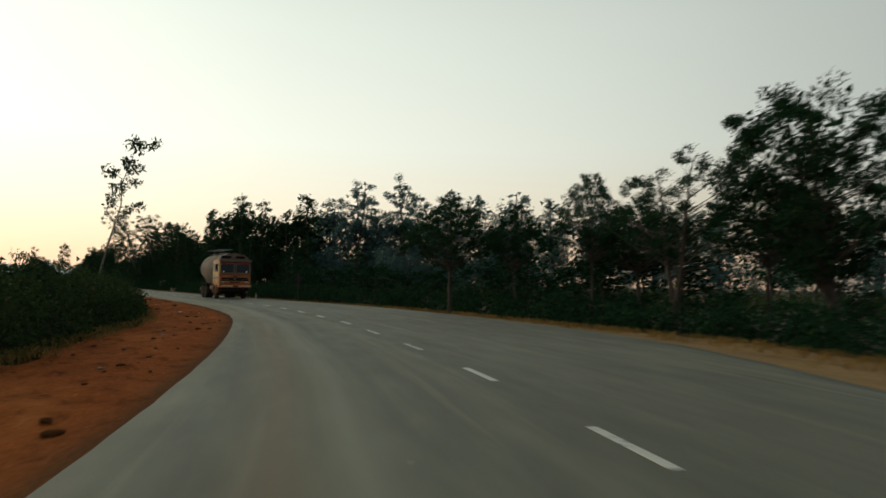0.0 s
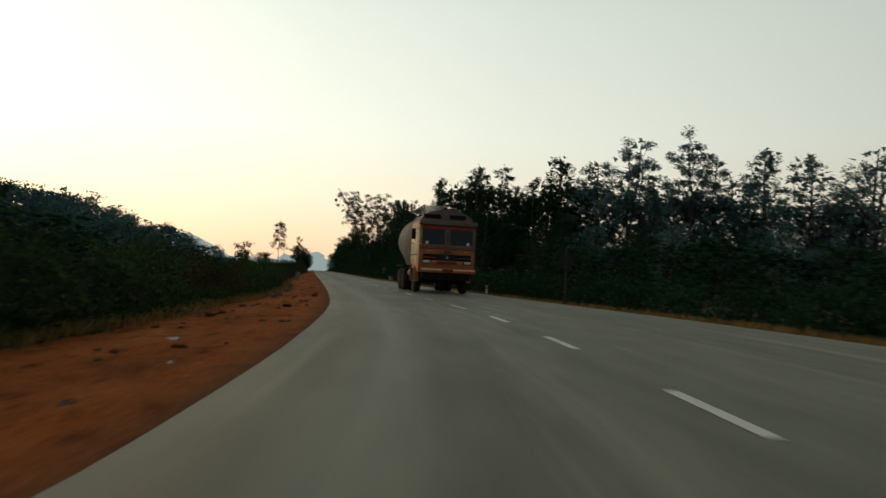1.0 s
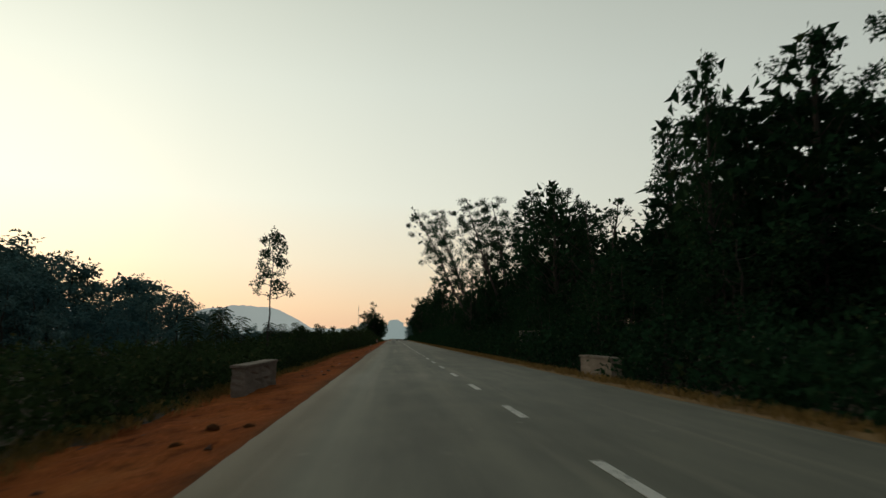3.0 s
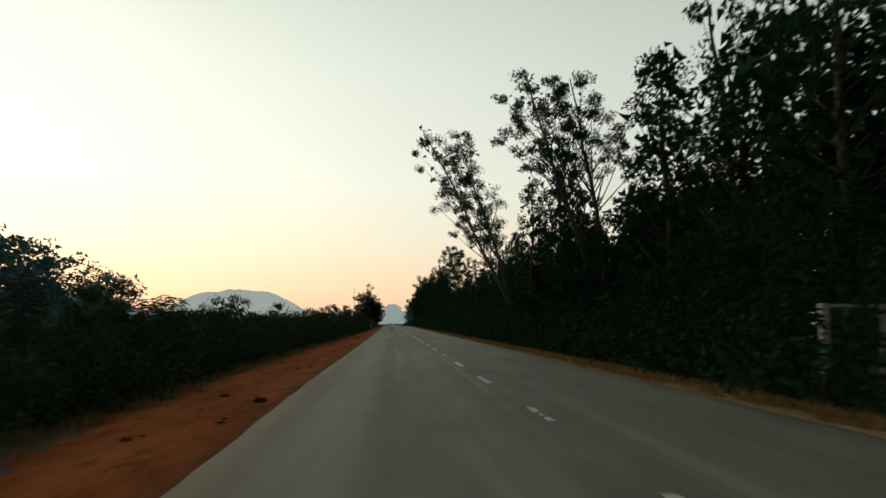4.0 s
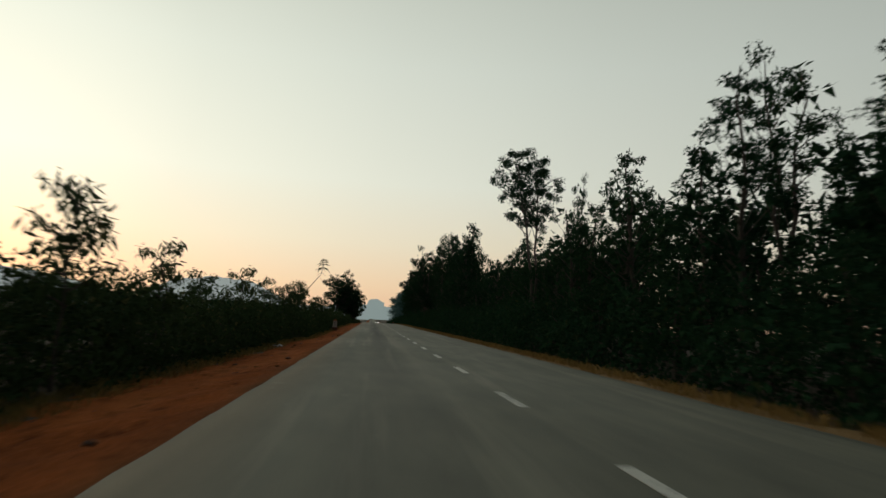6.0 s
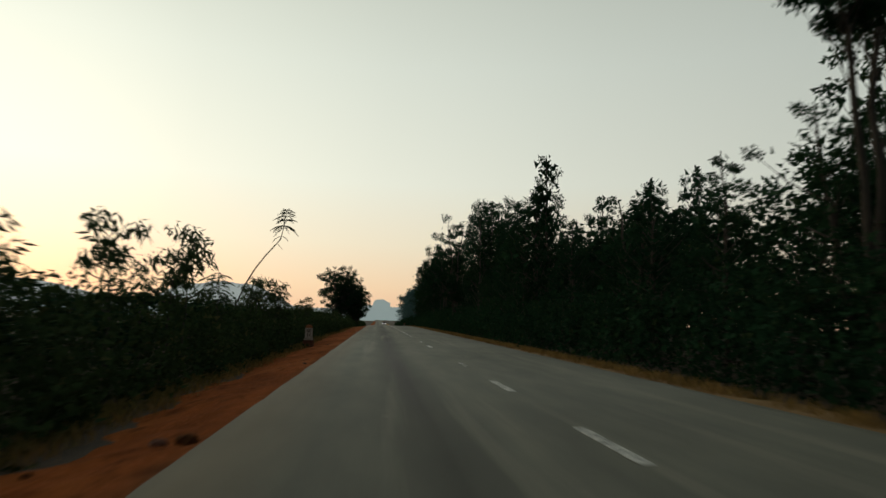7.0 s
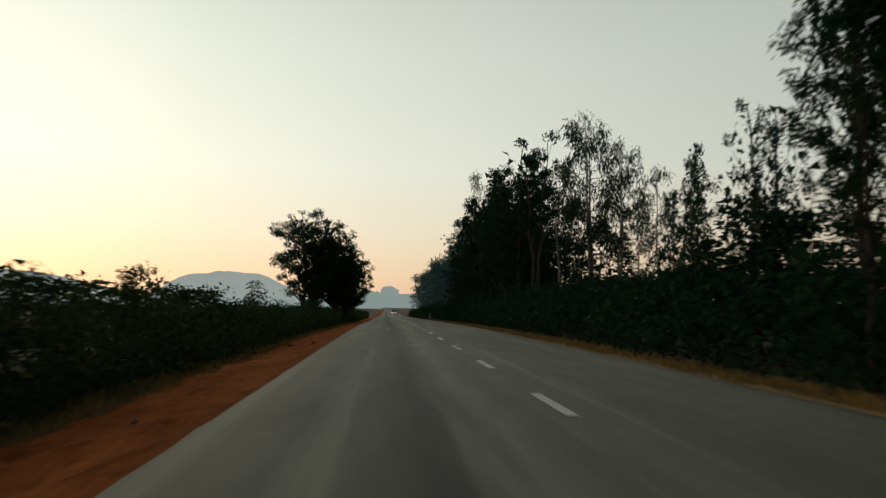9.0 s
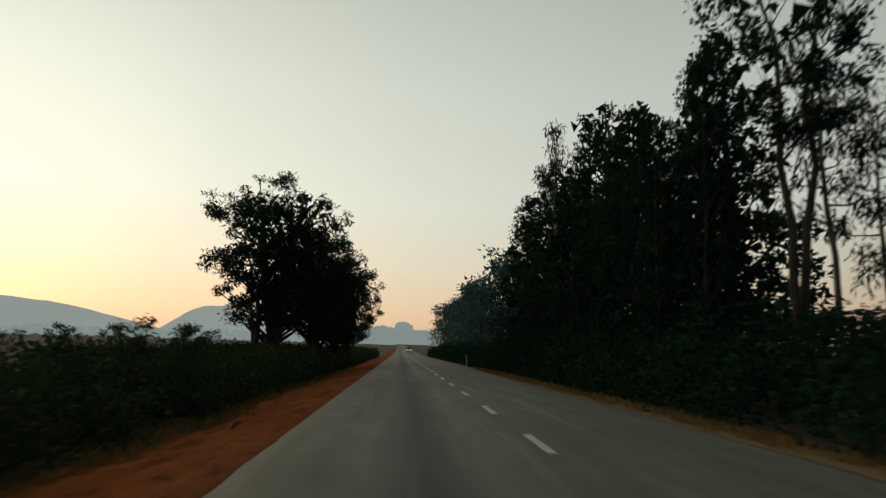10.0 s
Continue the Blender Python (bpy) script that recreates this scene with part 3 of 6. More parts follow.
# kinds of the wood: one of each is built, the others are copies
KINDS = {}
DENSE = dict(lobes=46, lobe_r=0.72, per=13, leaf=(0.21, 0.105), fill=420)
KINDS["a"] = tree("sal_tree", stand(9.0, 120.2, 0.4, 1.25), "tall dark leafy roadside tree at the forest edge", BARK, LEAF, "forest trees", seed=11, height=10.0, trunk_r=0.16,
                  profile=((0.16, 0.9), (0.35, 2.1), (0.6, 2.5), (0.8, 1.9), (0.93, 1.0), (1.0, 0.4)), **DENSE)
KINDS["b"] = tree("sal_tree", stand(9.4, 130.5, 1.4, 1.34), "tall dark leafy roadside tree at the forest edge", BARK, LEAF, "forest trees", seed=12, height=10.0, trunk_r=0.17,
                  profile=((0.1, 0.8), (0.3, 1.6), (0.55, 1.7), (0.75, 1.25), (0.85, 0.75), (0.93, 0.85), (1.0, 0.3)), lean=(0.4, 0.2), **DENSE)
KINDS["c"] = tree("sal_tree", stand(12.8, 104.0, 2.0, 1.26), "slender forest tree with layered clumps of leaves", BARK, LEAF, "forest trees", seed=13, height=10.0, trunk_r=0.13,
                  profile=((0.34, 0.8), (0.5, 1.9), (0.66, 1.7), (0.82, 1.1), (1.0, 0.25)), lobes=30, lobe_r=0.62, per=16, leaf=(0.2, 0.1), fill=60, flat=0.5)
KINDS["d"] = tree("sal_tree", stand(10.0, 144.6, 0.2, 0.6), "wide dark leafy tree with a forked trunk", BARK, LEAF, "forest trees", seed=14, height=10.0, trunk_r=0.2,
                  profile=((0.14, 1.2), (0.35, 2.6), (0.6, 2.9), (0.8, 2.2), (0.93, 1.2), (1.0, 0.4)), fork=1, lobes=54, lobe_r=0.75, per=13, leaf=(0.21, 0.105), fill=480)
KINDS["e"] = tree("sal_tree", stand(17.5, 216.0, 0.9, 1.0), "tall thin tree with a tufted crown on a bare stem", BARK, LEAF, "forest trees", seed=15, height=10.0, trunk_r=0.12,
                  profile=((0.52, 0.5), (0.62, 1.3), (0.78, 1.55), (0.92, 1.1), (1.0, 0.4)), lean=(0.5, -0.3), fork=1, lobes=28, lobe_r=0.6, per=17, leaf=(0.2, 0.1), fill=60)
KINDS["s"] = tree("sal_tree", stand(11.5, 266.9, 1.1, 1.42), "tall leafy tree with a bare lower stem", BARK, LEAF, "forest trees", seed=23, height=10.0, trunk_r=0.13,
                  profile=((0.30, 0.7), (0.45, 1.7), (0.65, 2.2), (0.85, 1.7), (0.95, 1.0), (1.0, 0.4)), lobes=46, lobe_r=0.66, per=16, leaf=(0.19, 0.095), fill=220, fill_leaf=(0.4, 0.22))
KINDS["n"] = tree("sal_tree", stand(10.4, 309.0, 0.4, 1.5), "dense pointed dark tree at the forest edge", BARK, LEAF, "forest trees", seed=22, height=10.0, trunk_r=0.18,
                  profile=((0.06, 1.7), (0.25, 2.2), (0.5, 1.9), (0.7, 1.35), (0.86, 0.75), (1.0, 0.2)), lobes=60, lobe_r=0.66, per=13, leaf=(0.2, 0.1), fill=600)
KINDS["g"] = tree("gum_tree", stand(11.3, 296.0, 0.3, 1.4), "slender gum tree with drooping leaf sprays on a pale straight stem", BARK_PALE, LEAF_GUM, "gum trees",
                  seed=16, height=10.0, trunk_r=0.10, first=0.34, limbs=15, reach=0.17, rise=0.25, taper=0.5, subs=3, clump=0.44, count=34,
                  leaf=(0.27, 0.05), flat=1.15, droop=1.6, wander=0.35)
KINDS["h"] = tree("gum_tree", stand(12.1, 293.5, 1.3, 1.15), "slender gum tree with drooping leaf sprays on a pale straight stem", BARK_PALE, LEAF_GUM, "gum trees",
                  seed=17, height=10.0, trunk_r=0.09, first=0.45, limbs=12, reach=0.15, rise=0.15, taper=0.4, subs=3, clump=0.42, count=34,
                  leaf=(0.27, 0.05), flat=1.3, droop=1.8, wander=0.35)


KINDS["p"] = tree("forest_tree", stand(22.0, 118.0, 0.3, 1.05), "dark leafy tree deep in the wood", BARK, LEAF, "back trees",
                  seed=18, height=10.0, trunk_r=0.15, first=0.14, limbs=11, reach=0.34, rise=0.55, subs=4, clump=0.95, count=27, leaf=(0.42, 0.25), twigs=False, corners=3)
KINDS["q"] = tree("forest_tree", stand(21.0, 131.0, 0.3, 1.15), "dark leafy tree deep in the wood", BARK, LEAF, "back trees",
                  seed=19, height=10.0, trunk_r=0.15, first=0.12, limbs=12, reach=0.30, rise=0.7, subs=4, clump=0.9, count=27, leaf=(0.42, 0.25), twigs=False, fork=1, corners=3)
KINDS["u"] = tree("thicket_tree", stand(7.6, 118.5, 0.3, 0.45), "low bushy tree with leaves down to the ground", BARK, LEAF, "thicket trees",
                  seed=20, height=10.0, trunk_r=0.2, first=0.04, limbs=14, reach=0.42, rise=0.5, taper=0.35, subs=4, clump=1.4, count=52, leaf=(0.34, 0.2), fork=2, twigs=False, corners=3)

KINDS["r"] = tree("forest_tree", stand(25.0, 139.0, 0.3, 1.1), "dark leafy tree deep in the wood", BARK, LEAF, "back trees",
                  seed=21, height=10.0, trunk_r=0.15, first=0.06, limbs=12, reach=0.34, rise=0.6, subs=3, clump=1.15, count=18, leaf=(0.56, 0.36), twigs=False, sides=5, corners=3)


def thicket(name, label, spots, m=None):
    """Many trees of the wood's depth as one object: spots are (x, y, height, turn, base, wide)."""
    ob = new(name)
    for child, part_name, corners, mat in ((1, "foliage", 3, LEAF), (0, "stems", 4, BARK)):
        me = KINDS["r"].children[child].data if KINDS["r"].children[child].name.startswith(("crown", "trunk")[1 - child]) else KINDS["r"].children[1 - child].data
        co = np.zeros(len(me.vertices) * 3, np.float32)
        me.vertices.foreach_get("co", co)
        co = co.reshape(-1, 3)
        idx = np.zeros(len(me.loops), np.int32)
        me.loops.foreach_get("vertex_index", idx)
        idx = idx.reshape(-1, corners)
        verts, faces = [], []
        for k, (x, y, height, turn, base, wide) in enumerate(spots):
            s = height / 10.0
            c, d = math.cos(turn) * s * wide, math.sin(turn) * s * wide
            verts.append(np.stack([x + co[:, 0] * c - co[:, 1] * d, y + co[:, 0] * d + co[:, 1] * c, base + grade(y) + co[:, 2] * s], 1))
            faces.append(idx + k * len(co))
        piece = part_np(part_name, mesh_np(part_name, np.concatenate(verts), np.concatenate(faces), mat), ob)
        tagged(piece, kind="stuff")
    return tagged(ob, label, "wood", kind="stuff")


def plant(kind, x, y, height, turn, z=-0.5, wide=1.0):
    """A copy of a kind of tree, of that height."""
    s = height / 10.0 / KINDS[kind].scale.z
    return copy_thing(KINDS[kind], Matrix.Translation((x, y, z + grade(y))) @ Matrix.Rotation(turn, 4, "Z") @ Matrix.Diagonal((s * wide, s * wide, s, 1)))



def hazed(kind):
    """The variant of a kind of tree with haze put into its leaf colour; built when first asked for."""
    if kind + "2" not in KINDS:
        ob = KINDS[kind + "2"] = copy_thing(KINDS[kind], Matrix.Translation(HAZED_AT[len(KINDS) % len(HAZED_AT)]))
        tagged(ob, "leafy tree with blue distance haze tinted into its foliage", group="blue-green trees")
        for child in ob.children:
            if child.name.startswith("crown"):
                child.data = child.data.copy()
                child.data.materials[0] = LEAF_HAZED
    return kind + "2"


HAZED_AT = ((30, 112, -0.5), (38, 112, -0.5), (47, 110, -0.5), (56, 106, -0.5), (65, 102, -0.5), (23, 112, -0.5), (72, 94, -0.5), (80, 88, -0.5), (86, 76, -0.5))

# the wood's edge on the far side of the oncoming lane: height of the trees along the road
EDGE_Y = (99, 104, 108, 112, 120, 130, 133, 142, 146, 150, 155, 168, 174, 186, 194, 199, 203, 209, 216, 224, 232, 235, 241, 246, 250, 255, 261, 268, 276, 283, 288,
          292, 299, 303, 312, 320, 333, 350, 379, 430)
EDGE_H = (10, 12, 9.5, 8.3, 11.3, 11, 6.8, 6.4, 6.2, 5.0, 5.2, 9.2, 9.6, 8.6, 7.2, 8.4, 7.2, 7.2, 7.4, 6.8, 6.8, 11.5, 9, 10.6, 9, 10, 13.6, 12.6, 16, 13, 6.5,
          6.2, 7, 13, 13, 14.5, 15, 13.5, 12, 12)
rng = np.random.default_rng(5)
y = 133.5
while y < 440:
    if not (267 < y < 311 or (253 < y < 284 and rng.random() < 0.4)):
        h = float(np.interp(y, EDGE_Y, EDGE_H))
        kind = "abdcbade"[int(rng.integers(0, 7))] if y < 345 else "pq"[int(y) % 2]
        plant(hazed(kind) if y > 340 else kind, 8.2 + rng.uniform(-0.4, 1.6), y, h * rng.uniform(0.82, 1.0) + 0.5, rng.uniform(0, 6.28))
    y += rng.uniform(3.4, 5.2) if y < 330 else rng.uniform(6, 9)
y = 101.0
while y < 440:
    if not 252 < y < 314:
        h = float(np.interp(y, EDGE_Y, EDGE_H))
        plant("pqprq"[int(rng.integers(0, 5))], 13.0 + rng.uniform(-1.2, 2.5), y, max(6.0, h * rng.uniform(0.72, 0.98)), rng.uniform(0, 6.28), wide=1.15)
    y += rng.uniform(4.5, 6.5) if y < 330 else rng.uniform(9, 13)
deep = []
y = 100.0
while y < 400:
    if not 246 < y < 322:
        deep.append((20 + rng.uniform(-2, 5), y, rng.uniform(8, 11.5), rng.uniform(0, 6.28), -0.5, 1.25))
    y += rng.uniform(9, 14)
# beyond the bend
for x, y, h, k in ((20.2, 121.1, 17.5, "c"), (32, 96.6, 18.4, "e"), (34.5, 98, 16.6, "c"), (41, 96.3, 19.6, "e"), (45, 99, 17.0, "c"), (14.5, 101, 13.2, "b"), (18, 100, 14.2, "c"), (21.5, 99, 12.6, "a"),
                   (25, 98, 15.0, "b"), (28.5, 97, 14.6, "a"), (37.5, 98, 14.2, "d"), (48.5, 94, 17.2, "b"), (53, 92, 16.6, "a"), (58, 89, 16.8, "d"),
                   (63, 84, 15.8, "b"), (67, 77, 14.8, "a"), (71, 69, 14.4, "d"), (74, 60, 14, "b"), (76, 50, 14, "a"), (78, 40, 13.5, "d"), (16, 108, 12, "a"), (30, 104, 13, "d"), (40, 106, 14, "b"),
                   (52, 102, 16, "d"), (62, 96, 14, "a"), (72, 84, 14, "b"), (80, 70, 14, "d"), (84, 55, 14, "a"),
                   (17, 84, 6.5, "d"), (25, 80, 6.5, "a"), (22, 90, 8, "b"), (13.5, 92, 8.0, "d"), (31, 85, 7.0, "d"), (40, 80, 8.0, "a"), (50, 74, 8, "d")):
    plant(hazed(k) if x > 26 else k, x, y, h * (1.03 if 31 < x < 42 else 1.1), x * 1.7 + y, wide=1.1)
# low growth that closes the wood's edge down to the ground
y = 99.0
while y < 345:
    if not 254 < y < 312:
        h = float(np.interp(y, EDGE_Y, EDGE_H))
        plant("u", 7.4 + rng.uniform(-0.3, 0.9), y, min(5.0, h * 0.42) * rng.uniform(0.75, 1.1), rng.uniform(0, 6.28))
        if rng.random() < 0.9:
            plant("r", 11.0 + rng.uniform(-0.8, 1.2), y + 1.5, min(7.5, h * 0.62) * rng.uniform(0.8, 1.1), rng.uniform(0, 6.28))
    else:
        plant("u", 8.0 + rng.uniform(-0.3, 0.9), y, rng.uniform(2.2, 2.9), rng.uniform(0, 6.28))
        plant("r", 11.5 + rng.uniform(-0.8, 1.2), y + 1.5, rng.uniform(2.8, 3.5), rng.uniform(0, 6.28), wide=1.4)
    y += rng.uniform(3.0, 4.4)
for n in range(30):
    f = n / 29
    x, y = 11 + 68 * f, float(np.interp(11 + 68 * f, (11, 30, 45, 60, 79), (99, 94, 93, 84, 36)))
    plant(hazed("u") if x > 24 else "u", x + rng.uniform(-1, 1), y + rng.uniform(-1, 1), rng.uniform(5.0, 7.5), rng.uniform(0, 6.28), wide=1.2)
    plant(hazed("r") if x > 24 else "r", x + 4 + rng.uniform(-1, 1), y + 7 + rng.uniform(-1, 1), rng.uniform(11.0, 13.5), rng.uniform(0, 6.28), wide=1.2)
# a deeper row behind the edge
y = 102.0
while y < 252:
    deep.append((16.0 + rng.uniform(-1.2, 1.5), y, max(7.4, 0.8 * float(np.interp(y, EDGE_Y, EDGE_H))) * rng.uniform(0.9, 1.05), rng.uniform(0, 6.28), -0.5, 1.15))
    y += rng.uniform(3.8, 5.4)
for x, y in ((10.6, 134.0), (11.8, 137.5), (12.6, 141.0), (14.2, 138.5), (13.8, 144.5), (10.2, 147.0)):
    plant("r", x, y, 6.9 + 0.1 * x, x * y, wide=1.2)
for n in range(26):
    f = n / 25
    x, y = 9 + 52 * f, float(np.interp(9 + 52 * f, (9, 30, 45, 61), (101, 97, 95, 85)))
    deep.append((x, y + 3, 5.4, 1.7 * n, -0.5, 1.7))
for n in range(18):
    x, y, h = 20 + 45 * rng.random(), -12 + 50 * rng.random(), rng.uniform(5, 8)
    deep.append((x, y, 0.32 * h if x + 12 > 1.6 * (y + 2) else h, rng.uniform(0, 6.28), -0.5, 1.3))      # lower where the field lies open
for n in range(30):
    y = 2.4 * n + rng.random()
    deep.append((soft_edge(right_edge, y) + right_verge_width(y) + 5.5 + 5 * rng.random(), y, rng.uniform(2.8, 3.8) * (0.5 if y < 18 else 1.0), rng.uniform(0, 6.28), -0.5, 2.0))
for n in range(46):
    deep.append((8.9 + 5.5 * (n % 2) + 1.2 * rng.random(), 252 + 1.35 * n, rng.uniform(2.7, 3.5), rng.uniform(0, 6.28), -0.5, 2.0))
for n in range(26):
    deep.append((13.5 + 9 * rng.random(), 236 + 24 * rng.random(), rng.uniform(5.5, 8.0), rng.uniform(0, 6.28), -0.5, 1.4))
for x, y, h in ((7.5, 138.0, 4.4), (7.2, 141.2, 4.2), (7.0, 143.4, 4.0), (10.9, 276.8, 5.4), (12.2, 278.0, 4.8), (10.2, 274.0, 4.6), (11.4, 272.6, 4.2)):
    deep.append((x, y, h, x + y, -0.5, 1.2))
thicket("deep_wood", "dark leafy depth of the wood behind its edge", deep)
# trees of their own outline along the edge
for x, y, h, k, w in ((10.4, 101.5, 13.4, "b", 0.62), (12.2, 109.0, 13.0, "b", 0.7), (9.6, 112.0, 9.6, "d", 0.9), (9.6, 147.5, 12.6, "a", 0.8), (9.4, 142.6, 9.6, "a", 0.9), (8.7, 139.4, 7.6, "d", 0.8), (9.0, 160.6, 9.1, "a", 0.5), (11.4, 161.2, 10.6, "b", 0.5), (14.2, 161.4, 10.1, "c", 0.7), (10.0, 126.0, 13.0, "d", 0.85), (5.8, 141.3, 9.9, "b", 0.75), (7.2, 139.6, 10.2, "b", 0.55),
                      (9.2, 235.5, 12.8, "b", 0.7), (8.9, 241.0, 10.8, "s", 0.8), (9.3, 198.2, 9.7, "e", 0.42), (11.0, 271.8, 16.5, "s", 0.52), (12.6, 272.5, 14.0, "c", 0.8), (10.6, 275.2, 8.6, "d", 0.62), (9.8, 281.0, 6.6, "b", 0.6), (9.6, 266.0, 15.4, "s", 0.9), (9.4, 259.5, 14.0, "s", 0.9), (12.2, 262.0, 15.0, "s", 0.9), (12.6, 227.8, 9.7, "a", 0.8), (18.6, 174.7, 14.4, "b", 0.72), (23.3, 176.7, 14.4, "b", 0.66), (26.1, 175.6, 15.4, "b", 0.8), (30.5, 181.0, 14.6, "b", 0.8), (20.5, 220.1, 18.8, "c", 1.0), (21.7, 240.5, 14.0, "a", 0.8), (19.0, 254.0, 14.1, "a", 0.8),
                      (7.9, 257.5, 12.5, "s", 0.85), (6.0, 262.0, 12.4, "e", 1.0), (6.7, 266.0, 8.8, "s", 0.75), (12.0, 166.0, 9.6, "c", 1.1), (13.2, 161.0, 9.0, "c", 1.0), (13.0, 186.0, 12.4, "e", 0.9), (10.5, 326.0, 16.7, "b", 0.7), (7.6, 324.4, 13.4, "h", 0.8), (11.2, 295.9, 14.1, "g", 0.95), (11.7, 292.8, 11.4, "h", 1.0), (16.4, 292.5, 11.1, "b", 0.5), (9.9, 124.0, 12.3, "d", 0.85), (11.8, 128.2, 11.8, "d", 0.9),
                      (11.0, 288.0, 7.6, "g", 1.0), (13.5, 291.0, 9.4, "h", 1.0), (9.2, 302.6, 13.9, "e", 0.95), (8.9, 307.5, 12.2, "a", 0.5), (11.4, 304.0, 12.6, "h", 1.1), (13.0, 304.0, 10.2, "g", 1.1),
                      (8.5, 276.2, 6.8, "b", 0.5), (15.0, 265.0, 13.0, "g", 1.1), (9.1, 309.0, 12.9, "b", 0.62), (7.9, 309.5, 10.6, "a", 0.6), (8.8, 313.0, 12.4, "a", 0.75), (9.4, 321.0, 15.2, "b", 0.8), (8.2, 327.0, 16.6, "h", 0.8)):
    plant(hazed(k) if y > 335 and k in "ab" else k, x, y, h + (0.5 - grade(y) if y > 290 else 0), x + 2 * y, wide=w)

# spreading feathery trees on the outside of the bend
umbrella = tree("rain_tree", stand(7.0, 28.0, 0.3, 1.0, -0.3), "spreading flat-crowned tree with feathery dark foliage", BARK, LEAF, "feathery trees", seed=31, height=6.5, trunk_r=0.12,
                profile=((0.52, 1.2), (0.6, 2.8), (0.72, 2.9), (0.82, 2.0), (0.92, 1.2), (1.0, 0.5)), lobes=84, lobe_r=0.6, per=24, leaf=(0.17, 0.055), fill=350, fill_leaf=(0.3, 0.14), flat=0.32, reach=(0.6, 1.1))
copy_thing(umbrella, Matrix.Translation((11.7, 28.4, -0.3)) @ Matrix.Rotation(2.0, 4, "Z") @ Matrix.Diagonal((0.66, 0.66, 1.0, 1)))
copy_thing(umbrella, Matrix.Translation((11.1, 21.6, -0.3)) @ Matrix.Rotation(3.6, 4, "Z") @ Matrix.Diagonal((0.7, 0.7, 1.14, 1)))
tree("rain_tree", stand(9.3, 15.2, 0.3, 1.0, -0.3), "wide airy tree with feathery layers on forked limbs", BARK, LEAF, "feathery trees", seed=34, height=6.9, trunk_r=0.14, fork=1, fork_turn=0.8,
     profile=((0.45, 1.6), (0.6, 3.4), (0.75, 3.8), (0.9, 2.8), (1.0, 1.4)), lobes=54, lobe_r=0.62, per=20, leaf=(0.19, 0.06), fill=0, flat=0.35, reach=(0.35, 1.0))
copy_thing(umbrella, stand(13.2, 20.5, 1.0, 0.95, -0.3))
copy_thing(umbrella, stand(15.0, 15.0, 5.0, 1.05, -0.3))
copy_thing(umbrella, stand(17.5, 24.0, 2.4, 0.9, -0.3))
tree("mango_tree", stand(10.6, 9.8, 0.3, 1.0, -0.3), "broad dense dark green tree beside the ochre verge", BARK, LEAF, "", seed=33, height=8.5, trunk_r=0.2,
     profile=((0.26, 0.9), (0.42, 2.2), (0.56, 3.3), (0.75, 3.4), (0.9, 2.6), (1.0, 1.2)), fork=1, lobes=120, lobe_r=0.72, per=26, leaf=(0.19, 0.09), fill=1100, fill_leaf=(0.36, 0.2))

# the tree that leans out over the road
leaning = tree("leaning_tree", stand(9.5, 160.0, 0.0, 1.0), "tall forked tree leaning out over the road", BARK, LEAF, "", seed=44, height=18.4, trunk_r=0.18, lean=(-7.2, -0.6), fork=1, fork_turn=3.1,
               profile=((0.42, 0.7), (0.55, 1.9), (0.72, 2.7), (0.88, 2.0), (1.0, 0.8)), lobes=84, lobe_r=0.9, per=26, leaf=(0.22, 0.10), fill=160, reach=(0.2, 1.0), sag=0.3)
tree("overhanging_tree", stand(7.4, 261.2, 0.0, 1.0), "low spreading tree reaching out over the road edge", BARK, LEAF, "", seed=48, height=7.2, trunk_r=0.13, lean=(-4.4, -0.4), bend=0.5,
     profile=((0.5, 0.8), (0.62, 1.6), (0.78, 2.0), (0.9, 1.7), (1.0, 0.7)), lobes=46, lobe_r=0.6, per=22, leaf=(0.19, 0.085), fill=120, flat=0.5)
tree("broad_tree", stand(9.0, 138.7, 0.0, 1.0), "tall broad-crowned tree with spreading layers of leaves above the wood", BARK, LEAF, "", seed=45, height=15.2, trunk_r=0.19, lean=(-2.7, 0.0), bend=0.6, fork=1, fork_turn=3.3,
     profile=((0.64, 1.4), (0.70, 2.9), (0.8, 2.6), (0.87, 1.8), (0.95, 1.5), (1.0, 0.8)), lobes=72, lobe_r=0.78, per=26, leaf=(0.2, 0.09), fill=260, fill_leaf=(0.36, 0.2), flat=0.5)
tree("tall_tree", stand(9.2, 207.0, 0.0, 1.0), "tall tree with an airy rounded crown on a forked leaning stem", BARK, LEAF, "", seed=46, height=13.4, trunk_r=0.13, lean=(-1.3, 0.0), fork=1,
     profile=((0.62, 0.4), (0.7, 1.1), (0.8, 1.8), (0.91, 2.0), (1.0, 1.1)), lobes=56, lobe_r=0.7, per=24, leaf=(0.2, 0.1), fill=420, fill_leaf=(0.36, 0.2))

# the lone slender tree above the scrub, and other single trees on the near side
tree("slender_tree", stand(-8.35, 113.3, 0.0, 1.0), "lone slender tree with small leaf tufts on a thin bare stem", BARK, LEAF, "",
     seed=51, height=7.7, trunk_r=0.06, first=0.48, limbs=20, reach=0.15, rise=0.35, taper=0.62, subs=3, clump=0.28, count=26, leaf=(0.17, 0.08), flat=0.8, wander=0.3)
tree("thin_tree", stand(-10.0, 30.0, 0.0, 1.0, -0.2), "thin leaning tree with a few leaf tufts high on its stem", BARK_PALE, LEAF, "",
     seed=52, height=8.3, trunk_r=0.06, lean=(2.0, 0.5), first=0.56, limbs=9, reach=0.10, rise=0.5, taper=0.1, subs=3, clump=0.34, count=30, leaf=(0.17, 0.09))


